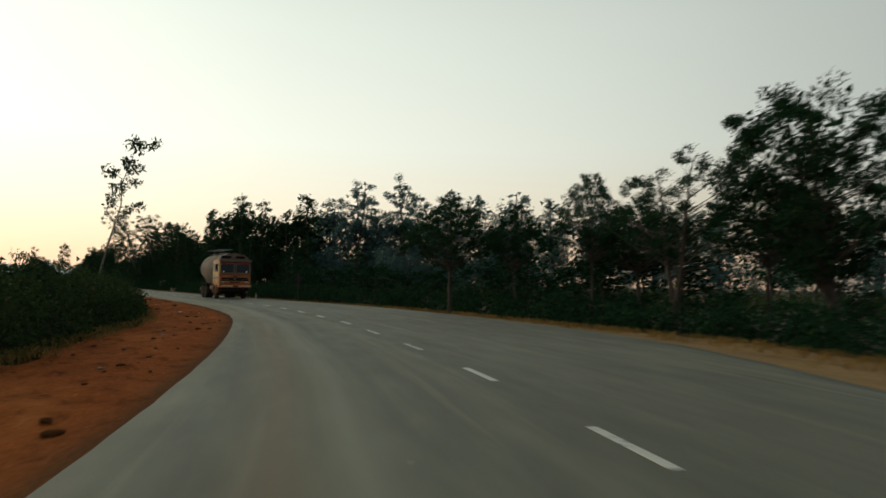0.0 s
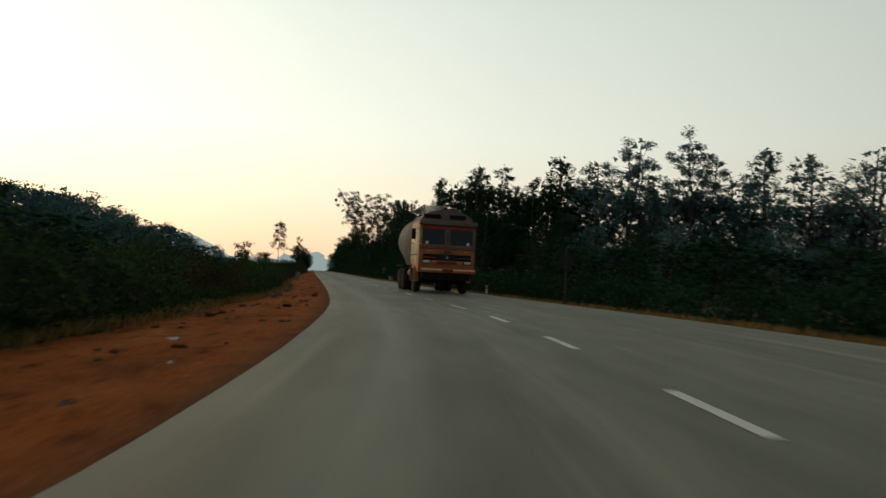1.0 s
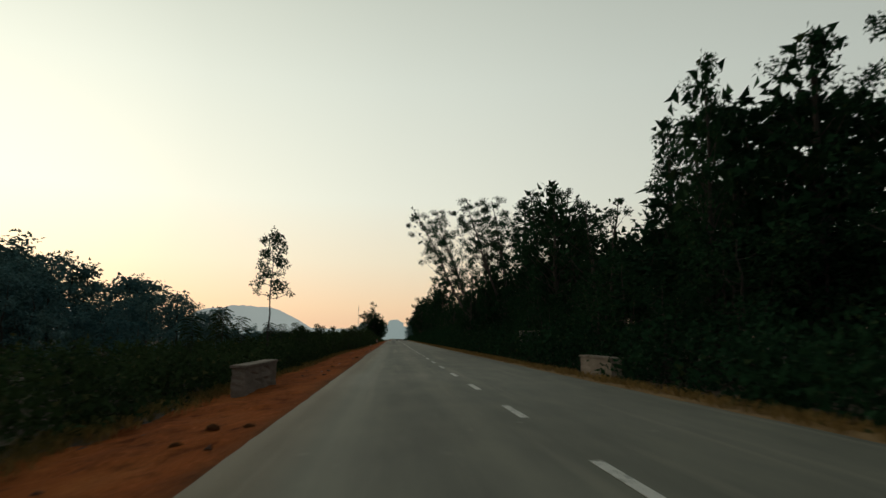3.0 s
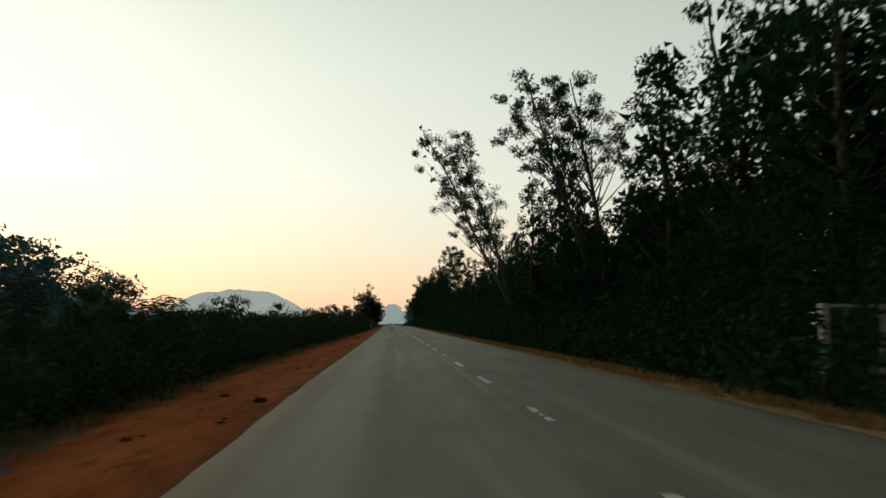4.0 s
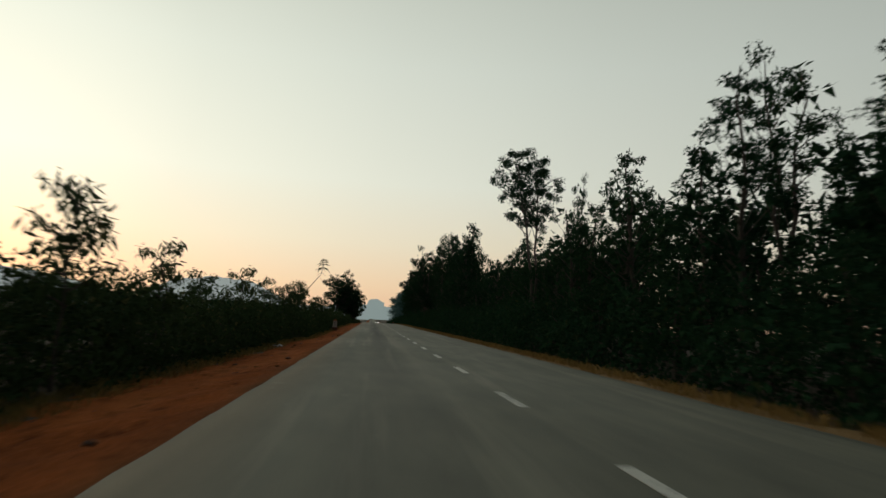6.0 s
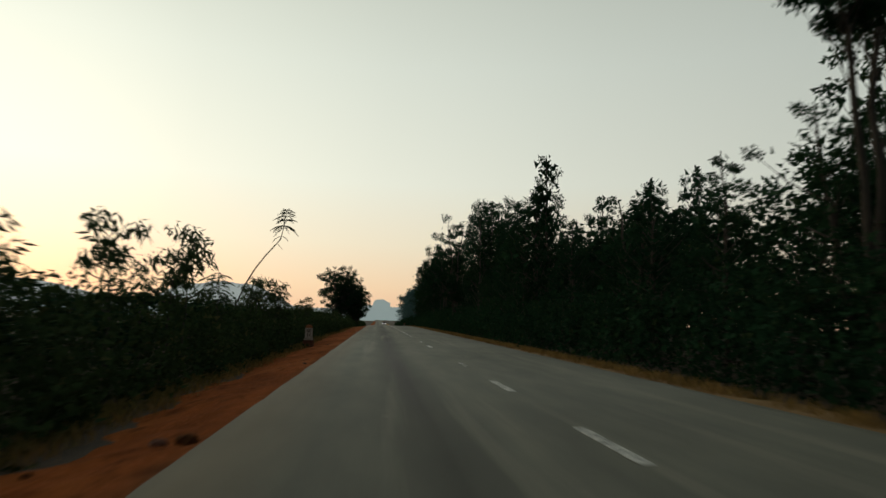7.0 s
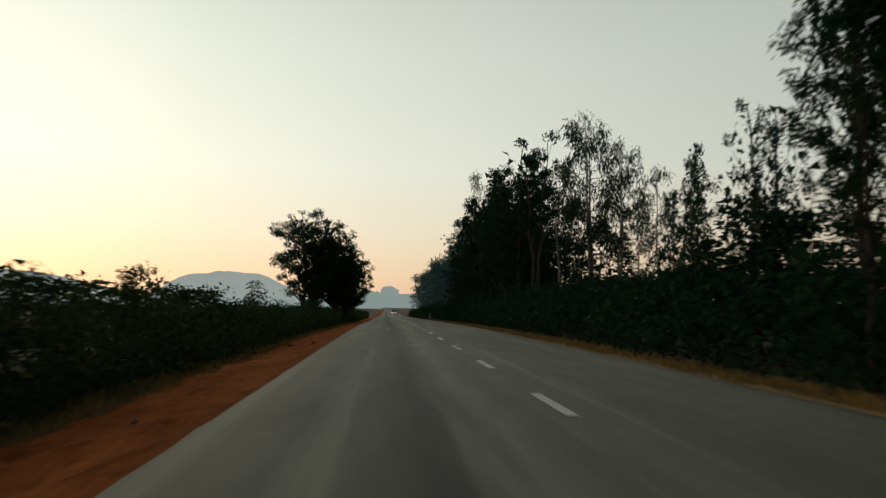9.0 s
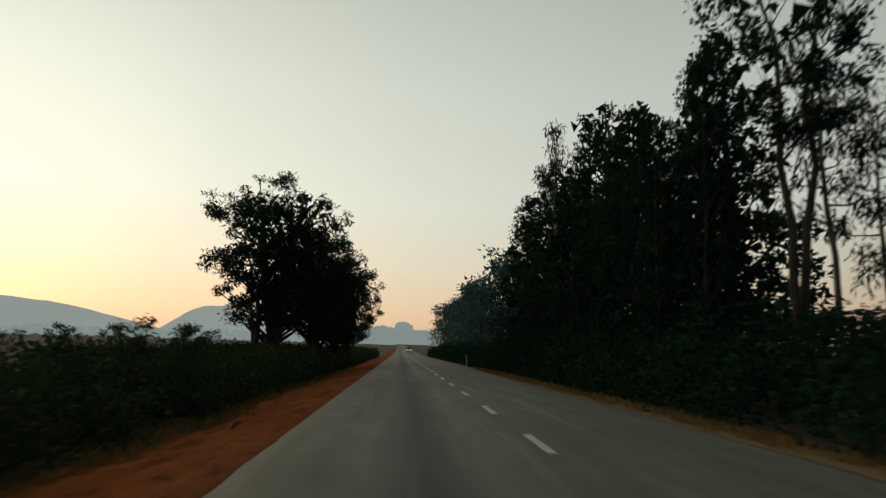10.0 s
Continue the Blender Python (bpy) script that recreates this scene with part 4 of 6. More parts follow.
def feathery(name, m, label, group, seed, line, thick, sprays):
    """A thin stem with arching feather leaves: sprays are (share of the stem, count, length, rise, sag)."""
    rng = np.random.default_rng(seed)
    line = [np.array(p, float) for p in line]
    verts, faces, leaves = [], [], []
    tube(verts, faces, line, [thick * (1 - 0.7 * i / (len(line) - 1)) for i in range(len(line))], 6)
    for share, count, length, rise, sag in sprays:
        at = share * (len(line) - 1)
        i = min(len(line) - 2, int(at))
        root = line[i] + (line[i + 1] - line[i]) * (at - i)
        start = rng.uniform(0, 6.28)
        for k in range(count):
            az = start + k * 6.28 / count + rng.uniform(-0.6, 0.6)
            out = np.array([math.cos(az), math.sin(az), 0.0])
            long = length * rng.uniform(0.75, 1.15)
            tip = rng.uniform(-0.25, 0.25)
            rib = [root + out * long * f + np.array([0, 0, long * ((rise + tip) * f - sag * f * f)]) for f in np.linspace(0, 1, 7)]
            tube(verts, faces, rib, [0.008, 0.007, 0.006, 0.005, 0.004, 0.003, 0.002], 3)
            cross = np.array([-out[1], out[0], 0.0])
            for f in np.linspace(0.2, 1.0, 11):
                j = min(5, int(f * 6))
                p = rib[j] + (rib[j + 1] - rib[j]) * (f * 6 - j)
                for s in (-1, 1):
                    d = cross * s * 0.8 + out * 0.5 + np.array([0, 0, -0.35 + rng.normal() * 0.12])
                    d *= long * 0.30 * math.sin(0.5 + 2.3 * f) * rng.uniform(0.8, 1.1)
                    w = out * long * 0.065
                    leaves.append((p, p + d * 0.5 + w, p + d, p + d * 0.5 - w))
    ob = thing(name, m, label, "tree", group)
    part_np("stem", mesh_np("stem", np.array(verts), faces, BARK, True), ob)
    part_np("leaves", mesh_np("leaves", np.array(leaves).reshape(-1, 3), np.arange(len(leaves) * 4).reshape(-1, 4), LEAF_SCRUB), ob)
    return ob


feathery("curved_sapling", pose(-8.6, 226.2, -0.4), "thin curved sapling with a feathery tuft at its tip", "", 53,
         [(-0.5, 0, 0), (-0.2, 0, 1.2), (0.07, 0, 1.95), (0.46, 0, 2.9), (0.85, 0, 3.6), (1.28, 0, 4.2), (1.94, 0, 5.0), (2.07, 0, 5.6), (2.12, 0, 6.1), (2.2, 0, 6.45)], 0.05,
         [(0.70, 2, 0.40, -0.3, 0.6), (0.64, 1, 0.35, -0.3, 0.7), (0.80, 8, 0.62, 0.0, 0.5), (0.86, 8, 0.6, 0.15, 0.5), (0.91, 8, 0.52, 0.2, 0.45), (0.96, 7, 0.45, 0.3, 0.4), (1.0, 6, 0.34, 0.5, 0.4)])
fern = feathery("feathery_sapling", pose(-6.55, 222.0, -0.4), "young sapling with arching feather leaves above the scrub", "feathery saplings", 54,
                [(0, 0, 0), (0.03, 0.02, 1.0), (-0.02, 0.03, 1.9), (0.05, 0, 2.7)], 0.03,
                [(0.45 + 0.55 * k / 15, 3, 0.72 - 0.018 * k, 0.15 + 0.03 * k, 0.75) for k in range(16)])
for x, y, s in ((-5.95, 222.6, 0.88), (-7.4, 121.5, 0.72), (-8.0, 124.6, 0.8), (-8.4, 118.2, 0.8), (-9.4, 120.0, 0.85), (-8.4, 127.0, 0.8), (-10.6, 113.0, 1.08), (-9.5, 112.6, 0.9), (-11.4, 115.0, 1.0),
                (-7.3, 217.0, 1.0), (-6.9, 243.0, 0.8), (-7.0, 258.0, 0.8), (-7.4, 285.0, 0.9), (-7.8, 98.0, 0.75), (-8.2, 84.0, 0.8)):
    copy_thing(fern, stand(x, y, y * 1.7, s, -0.4))

# big grove tree beside the road
grove = tree("banyan_tree", stand(-9.2, 325.5, 0.6, 1.0), "huge dense round-crowned tree with several trunks", BARK, LEAF, "big roadside trees", seed=61, height=11.4, trunk_r=0.34,
             profile=((0.26, 1.8), (0.4, 3.0), (0.6, 3.5), (0.8, 3.3), (0.92, 2.7), (1.0, 1.4)), fork=2, lobes=110, lobe_r=0.85, per=16, leaf=(0.26, 0.13), fill=1500)
plant("h", -12.9, 449.0, 24.0, 1.0, wide=0.9)
copy_thing(grove, stand(-7.2, 329.5, 2.6, 0.88))
copy_thing(grove, stand(-6.6, 335.5, 4.2, 0.78))
copy_thing(grove, stand(-6.3, 343.0, 1.0, 0.76))
tree("airy_tree", stand(-10.1, 325.0, 0.0, 1.0), "tall airy tree with feathery layers of small leaves", BARK, LEAF, "",
     seed=63, height=12.3, trunk_r=0.2, first=0.30, limbs=20, reach=0.25, rise=0.4, taper=0.2, subs=6, clump=0.62, count=62, leaf=(0.26, 0.08), flat=0.45, fork=1)

# wooded rise on the near side, beyond the scrub
def rise_height(x, y):
    """Tree tops of the rise: higher away from the road, lower along it."""
    out = float(np.interp(-x, (10, 14, 19, 22, 26, 29, 34, 46, 54), (2.3, 2.6, 3.3, 4.8, 6.6, 8.0, 9.2, 12.2, 13.0)))
    return out * float(np.interp(y, (84, 105, 140, 152, 168, 190), (0.95, 1.0, 1.0, 1.1, 1.06, 0.55)))


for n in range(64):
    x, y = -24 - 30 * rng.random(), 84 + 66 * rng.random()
    plant(hazed("pqrpqrbra"[n % 9]), x, y, rise_height(x, y) * rng.uniform(0.85, 1.04), rng.uniform(0, 6.28), z=-0.9, wide=1.25)
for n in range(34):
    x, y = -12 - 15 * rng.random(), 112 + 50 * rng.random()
    plant(hazed("pqrqprr"[n % 7]), x, y, rise_height(x, y) * rng.uniform(0.8, 1.0), rng.uniform(0, 6.28), z=-0.8, wide=1.25)
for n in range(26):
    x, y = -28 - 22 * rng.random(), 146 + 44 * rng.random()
    plant(hazed("pr"[n % 2]), x, y, rise_height(x, y) * rng.uniform(0.85, 1.02), rng.uniform(0, 6.28), z=-0.9, wide=1.3)
far = []
for n in range(26):
    far.append((-60 - 60 * rng.random(), 60 + 190 * rng.random(), rng.uniform(6, 9), rng.uniform(0, 6.28), -1.0, 1.4))
# scattered trees over the near-side fields
for n in range(34):
    y = 165 + 260 * rng.random()
    far.append((-22 - 75 * rng.random(), y, rng.uniform(2.6, 4.2), rng.uniform(0, 6.28), -1.0, 1.2))
y = 12.0
while y < 345:
    x = soft_edge(left_edge, y) - left_verge_width(y) - 3.2 - 2.4 * rng.random()
    far.append((x, y, float(np.interp(y, (12, 40, 60, 85, 95, 118, 130, 278, 290, 303, 318, 345), (2.6, 2.3, 1.75, 1.7, 1.2, 1.2, 2.05, 2.2, 1.6, 1.5, 1.8, 1.9))) * rng.uniform(0.85, 1.05), rng.uniform(0, 6.28), -0.6, 2.3))
    y += rng.uniform(1.9, 2.9)
thicket("field_thicket", "dark thicket and scattered bushes over the fields", far)

# saplings that stand out of the scrub
sapling = tree("sapling", stand(-6.4, 154.4, 0.0, 1.0, -0.4), "small leafy sapling standing above the roadside scrub", BARK, LEAF_SCRUB, "saplings",
               seed=71, height=2.7, trunk_r=0.025, first=0.4, limbs=9, reach=0.22, rise=0.7, taper=0.5, subs=3, clump=0.22, count=16, leaf=(0.19, 0.045), droop=0.9)
for x, y, s in ((-6.6, 143.9, 0.82), (-6.2, 146.8, 0.82), (-6.8, 149.0, 0.9), (-6.4, 161.7, 1.12), (-6.6, 167.0, 1.05), (-6.3, 173.9, 1.2), (-6.8, 180.0, 1.1), (-7.6, 187.0, 1.0), (-7.0, 190.9, 1.16),
                (-6.9, 196.0, 1.12), (-6.4, 199.6, 1.06), (-6.5, 201.6, 0.95), (-6.6, 206.0, 1.2), (-7.0, 212.0, 1.4), (-6.8, 210.0, 1.1), (-6.3, 219.0, 1.06), (-6.7, 219.9, 0.95), (-6.2, 222.6, 1.1), (-6.4, 232.5, 0.78),
                (-6.2, 234.3, 0.95), (-6.6, 237.7, 0.76), (-7.2, 118.0, 0.8), (-7.8, 121.0, 0.9), (-7.0, 127.0, 0.85), (-7.6, 132.0, 0.95), (-6.9, 137.0, 0.9), (-6.3, 268.0, 0.8), (-6.8, 265.0, 0.7),
                (-6.5, 297.5, 0.74), (-6.2, 299.6, 0.72), (-6.6, 300.8, 0.74), (-7.4, 60.0, 0.95), (-7.9, 65.0, 0.8), (-7.0, 71.0, 0.85), (-7.6, 78.0, 0.9), (-12.2, 26.0, 1.05), (-10.9, 33.0, 1.0), (-10.0, 38.0, 1.0), (-13.5, 18.0, 1.1)):
    copy_thing(sapling, stand(x, y, y * 2.3, s, -0.4))


# ---------------------------------------------------------------- scrub and grass
def scrub(name, seed, spots, mat, leaf, per, label):
    """Low growth as one sheet of stems and leaves: spots are (x, y, base, height, spread)."""
    rng = np.random.default_rng(seed)
    tops, radii, verts, faces = [], [], [], []
    for x, y, base, h, spread in spots:
        base += grade(y)
        for k in range(5):
            a, f = rng.uniform(0, 6.28), (k + 0.3 + 0.7 * rng.random()) / 5
            tip = np.array([x + math.cos(a) * spread * rng.random(), y + math.sin(a) * spread * rng.random(), base + h * f])
            tops.append(tip - (0, 0, 0.12 * h))
            radii.append(spread * rng.uniform(0.45, 0.75))
            if k < 2:
                foot = np.array([x + rng.normal() * 0.1, y + rng.normal() * 0.1, base - 0.1])
                tube(verts, faces, [foot, tip], [0.016, 0.005], 3)
    lv, lf = leaf_quads(rng, tops, radii, per, leaf[0], leaf[1], 0.85, 0.1, 0.7, 3)
    ob = new(name, mesh_np(name, lv, lf, mat))
    twigs = new("twigs", mesh_np("twigs", np.array(verts), faces, BARK))
    twigs.parent = ob
    tagged(twigs, kind="stuff")
    return tagged(ob, label, "scrub", kind="stuff")


rng = np.random.default_rng(8)
spots = []
for n in range(2900):
    y = 8 + 420 * rng.random() ** 1.15
    a = soft_edge(left_edge, y) - left_verge_width(y)
    x = a - 0.75 - 5.2 * rng.random() ** 1.6
    h = float(np.interp(y, (0, 12, 40, 55, 85, 95, 118, 126, 150, 182, 196, 206, 240, 278, 290, 303, 318, 340), (2.6, 2.6, 2.1, 1.65, 1.55, 1.25, 1.25, 1.95, 2.2, 2.45, 2.4, 2.15, 2.1, 2.0, 1.6, 1.55, 1.7, 1.8)))
    if (91 < y < 99 and x > -6.6) or (42 < y < 52 and x > -7.5):
        continue
    near = min(1.0, 0.2 + (a - x) * 0.6)
    spots.append((x, y, -0.45, h * near * rng.uniform(0.7, 1.1), rng.uniform(0.4, 0.75)))
scrub("roadside_scrub", 81, spots, LEAF_SCRUB, (0.18, 0.10), 22, "dense dark scrub of thin stems and small leaves along the red verge")
spots = []
for n in range(1500):
    y = 6 + 360 * rng.random()
    x = soft_edge(left_edge, y) - left_verge_width(y) - 0.45 - 1.2 * rng.random()
    if 91 < y < 99:
        continue
    spots.append((x, y, -0.5, rng.uniform(0.3, 0.8), rng.uniform(0.25, 0.5)))
scrub("low_weeds", 86, spots, LEAF_SCRUB, (0.19, 0.10), 11, "low dark weeds at the foot of the scrub")
spots = []
for n in range(1300):
    y = 10 + 420 * rng.random()
    x = soft_edge(left_edge, y) - left_verge_width(y) - 6 - 26 * rng.random()
    spots.append((x, y, -0.6, rng.uniform(0.8, 1.75), rng.uniform(0.6, 1.1)))
scrub("field_scrub", 82, spots, LEAF_SCRUB, (0.26, 0.13), 9, "low dry scrub over the field")
spots = []
for n in range(2000):
    y = 2 + 430 * rng.random() ** 1.1
    b = soft_edge(right_edge, y) + right_verge_width(y)
    x = b + 0.4 + 5.0 * rng.random() ** 1.3
    h = float(np.interp(y, (0, 30, 60, 90, 110, 150, 300), (1.3, 1.6, 1.7, 2.2, 2.6, 3.0, 3.0)))
    near = min(1.0, 0.4 + (x - b) * 0.42)
    spots.append((x, y, -0.4, h * near * rng.uniform(0.65, 1.1), rng.uniform(0.5, 0.9)))
scrub("forest_undergrowth", 83, spots, LEAF, (0.22, 0.13), 20, "dark tangled undergrowth at the forest's edge")
spots = []
for n in range(900):
    y = 20 + 78 * rng.random()
    x = soft_edge(right_edge, y) + right_verge_width(y) + 5 + 60 * rng.random() ** 1.3
    spots.append((x, y, -0.5, rng.uniform(1.0, 2.2), rng.uniform(0.7, 1.3)))
scrub("clearing_scrub", 84, spots, LEAF_SCRUB, (0.3, 0.15), 9, "low brown-green scrub in front of the wood")
spots = [(-7.6 + rng.normal() * 0.5, 48.6 + rng.normal() * 1.4, -0.4, rng.uniform(0.9, 1.75), 0.5) for n in range(26)]
scrub("rust_shrub", 85, spots, LEAF_RUST, (0.12, 0.05), 30, "dry rust-red shrub beside the red verge")


def grass(name, seed, count, where, mat, tall, label):
    """Blades of grass in tufts, as one object."""
    rng = np.random.default_rng(seed)
    foot = np.array([where(rng) for n in range(count)])
    foot[:, 2] += [grade(y) for y in foot[:, 1]]
    foot = np.repeat(foot, 9, 0) + rng.normal(size=(count * 9, 3)) * (0.07, 0.07, 0)
    h = tall * rng.uniform(0.4, 1.0, (len(foot), 1))
    bend = rng.normal(size=foot.shape) * (0.3, 0.3, 0)
    side = rng.normal(size=foot.shape) * (1, 1, 0)
    side *= 0.006 / (np.linalg.norm(side, axis=1, keepdims=True) + 1e-9)
    up = np.array((0, 0, 1.0))
    verts = np.stack([foot - side, foot + side, foot + up * h * 0.6 + bend * h * 0.4 + side * 0.7, foot + up * h + bend * h], 1).reshape(-1, 3)
    return tagged(new(name, mesh_np(name, verts, np.arange(len(verts)).reshape(-1, 4), mat)), label, "grass", kind="stuff")


def right_grass(rng):
    y = 2 + 330 * rng.random()
    b, w = soft_edge(right_edge, y), right_verge_width(y)
    s = 0.25 + 0.9 * rng.random() ** 0.7
    return (b + w * s, y, -0.05 - 0.2 * s)


def left_grass(rng):
    y = 2 + 330 * rng.random()
    s = 0.9 + 0.25 * rng.random()
    return (soft_edge(left_edge, y) - left_verge_width(y) * s, y, -0.06 - left_drop(y) * s)


grass("verge_grass", 91, 5200, right_grass, GRASS, 0.26, "dry straw-coloured grass along the ochre verge")
grass("scrub_edge_grass", 92, 1500, left_grass, GRASS, 0.22, "dry grass at the foot of the scrub")


def fringe_grass(rng):
    y = 2 + 330 * rng.random()
    s = 0.75 * rng.random() ** 0.8 + 0.05
    return (soft_edge(left_edge, y) - left_verge_width(y) - s, y, -0.07 - left_drop(y))


grass("olive_grass", 93, 7000, fringe_grass, OLIVE_GRASS, 0.2, "half-dry olive grass between the red verge and the scrub")


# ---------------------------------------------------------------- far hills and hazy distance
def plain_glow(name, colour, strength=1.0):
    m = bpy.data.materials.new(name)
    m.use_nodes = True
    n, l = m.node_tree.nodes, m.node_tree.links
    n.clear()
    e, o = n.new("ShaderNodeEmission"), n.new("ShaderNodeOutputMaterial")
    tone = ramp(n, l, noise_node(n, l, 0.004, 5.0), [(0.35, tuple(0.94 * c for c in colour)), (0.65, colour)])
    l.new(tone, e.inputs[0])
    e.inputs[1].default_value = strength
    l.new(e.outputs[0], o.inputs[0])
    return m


# backdrop materials glow by themselves, with the distance haze put into their colour
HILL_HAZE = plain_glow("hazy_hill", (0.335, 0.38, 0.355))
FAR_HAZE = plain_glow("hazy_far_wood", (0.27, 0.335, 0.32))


def hill(name, az, dist, crest, half, mat, label, seed):
    """A far ridge: a long low dome with an uneven back."""
    cx, cy = -math.sin(radians(az)) * dist, math.cos(radians(az)) * dist
    verts, k = [], 41
    for j in range(9):
        v = j / 8 * 2 - 1
        for i in range(k):
            u = i / (k - 1) * 2 - 1
            h = crest * max(0.0, 1 - abs(u) ** 2.2) * (1 - v * v) * (1 + 0.07 * wobble(u * 3, v, 1.3, seed) + 0.035 * wobble(u * 16, v * 2, 1.0, seed))
            x, y = u * half, v * half * 0.5
            a = radians(az)
            verts.append((cx + x * math.cos(a) - y * math.sin(a), cy + x * math.sin(a) + y * math.cos(a), h - 3))
    i, j = np.meshgrid(np.arange(8), np.arange(k - 1), indexing="ij")
    q = (i * k + j).ravel()
    return tagged(new(name, mesh_np(name, verts, np.stack([q, q + 1, q + k + 1, q + k], 1), mat, True)), label, "backdrop", kind="structure")


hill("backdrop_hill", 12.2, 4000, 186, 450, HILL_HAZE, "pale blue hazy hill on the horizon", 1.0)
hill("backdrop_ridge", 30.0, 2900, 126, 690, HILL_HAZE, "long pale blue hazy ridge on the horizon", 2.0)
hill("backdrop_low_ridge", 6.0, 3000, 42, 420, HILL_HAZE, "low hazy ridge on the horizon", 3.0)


def far_crown(name, x, y, width, height, mat, seed, label):
    """A far hazy clump of trees: a lumpy many-lobed crown down to the ground."""
    rng = np.random.default_rng(seed)
    ball = bmesh.new()
    bmesh.ops.create_icosphere(ball, subdivisions=1, radius=1.0)
    ball.verts.ensure_lookup_table()
    points = np.array([v.co[:] for v in ball.verts])
    corners = np.array([[v.index for v in face.verts] for face in ball.faces])
    ball.free()
    verts, faces = [], []
    for n in range(90):
        f = rng.random()
        spread = math.sqrt(max(0.0, 1 - (2 * max(f, 0.25) - 1) ** 2))
        a = rng.uniform(0, 6.28)
        at = np.array((x + math.cos(a) * width / 2 * spread * rng.random() ** 0.5, y + math.sin(a) * width / 2 * rng.random(), f * height * 0.8 - 2.0))
        faces.append(corners + n * len(points))
        verts.append(at + points * rng.uniform(0.75, 1.25, (len(points), 1)) * min(width * 0.17, height * 0.24) * rng.uniform(0.6, 1.1))
    return tagged(new(name, mesh_np(name, np.concatenate(verts), np.concatenate(faces), mat)), label, "backdrop", kind="structure")


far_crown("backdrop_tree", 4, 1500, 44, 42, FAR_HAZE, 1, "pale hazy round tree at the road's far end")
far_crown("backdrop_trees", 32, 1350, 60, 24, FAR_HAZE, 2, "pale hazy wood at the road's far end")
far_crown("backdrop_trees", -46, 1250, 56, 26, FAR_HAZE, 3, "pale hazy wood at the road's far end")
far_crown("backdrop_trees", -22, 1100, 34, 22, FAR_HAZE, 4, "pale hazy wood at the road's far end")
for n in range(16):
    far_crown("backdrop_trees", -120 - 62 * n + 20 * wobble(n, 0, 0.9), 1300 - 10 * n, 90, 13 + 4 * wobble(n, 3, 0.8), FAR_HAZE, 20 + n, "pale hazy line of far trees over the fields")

# lattice mast far beyond the fields
mast = thing("radio_mast", pose(-27.0, 580.0, -3.3), "thin grey lattice radio mast far beyond the scrub", "mast")
bm = bmesh.new()
for k in range(3):
    a = k * 2.094
    add_rod(bm, (math.cos(a) * 0.9, math.sin(a) * 0.9, 0), (math.cos(a) * 0.12, math.sin(a) * 0.12, 28), 0.09, 0.05, 6)
part("mast_legs", bm, STEEL, mast)
bm = bmesh.new()
for i in range(18):
    f, g = i / 18, (i + 1) / 18
    for k in range(3):
        a, b = k * 2.094, (k + 1) * 2.094
        ra, rb = 0.9 - 0.78 * f, 0.9 - 0.78 * g
        add_rod(bm, (math.cos(a) * ra, math.sin(a) * ra, 28 * f), (math.cos(b) * rb, math.sin(b) * rb, 28 * g), 0.035, None, 4)
part("lattice", bm, STEEL, mast)


# ---------------------------------------------------------------- roadside things
CLOD = two_scale("dark_clod", (0.06, 0.025, 0.016), (0.19, 0.075, 0.042), 18, 4, 0.95, bump=0.6, depth=0.02)


DIRTY_WHITE = two_scale("dirty_whitewash", (0.30, 0.235, 0.175), (0.60, 0.52, 0.43), 16, 4, 0.9, bump=0.4, depth=0.008)
BROWN_INK = two_scale("brown_black_lettering", (0.025, 0.016, 0.012), (0.07, 0.05, 0.04), 30, 6, 0.8)
CAP_PAINT = two_scale("flaking_orange_paint", (0.22, 0.075, 0.03), (0.45, 0.17, 0.075), 26, 5, 0.85, bump=0.3, depth=0.006)


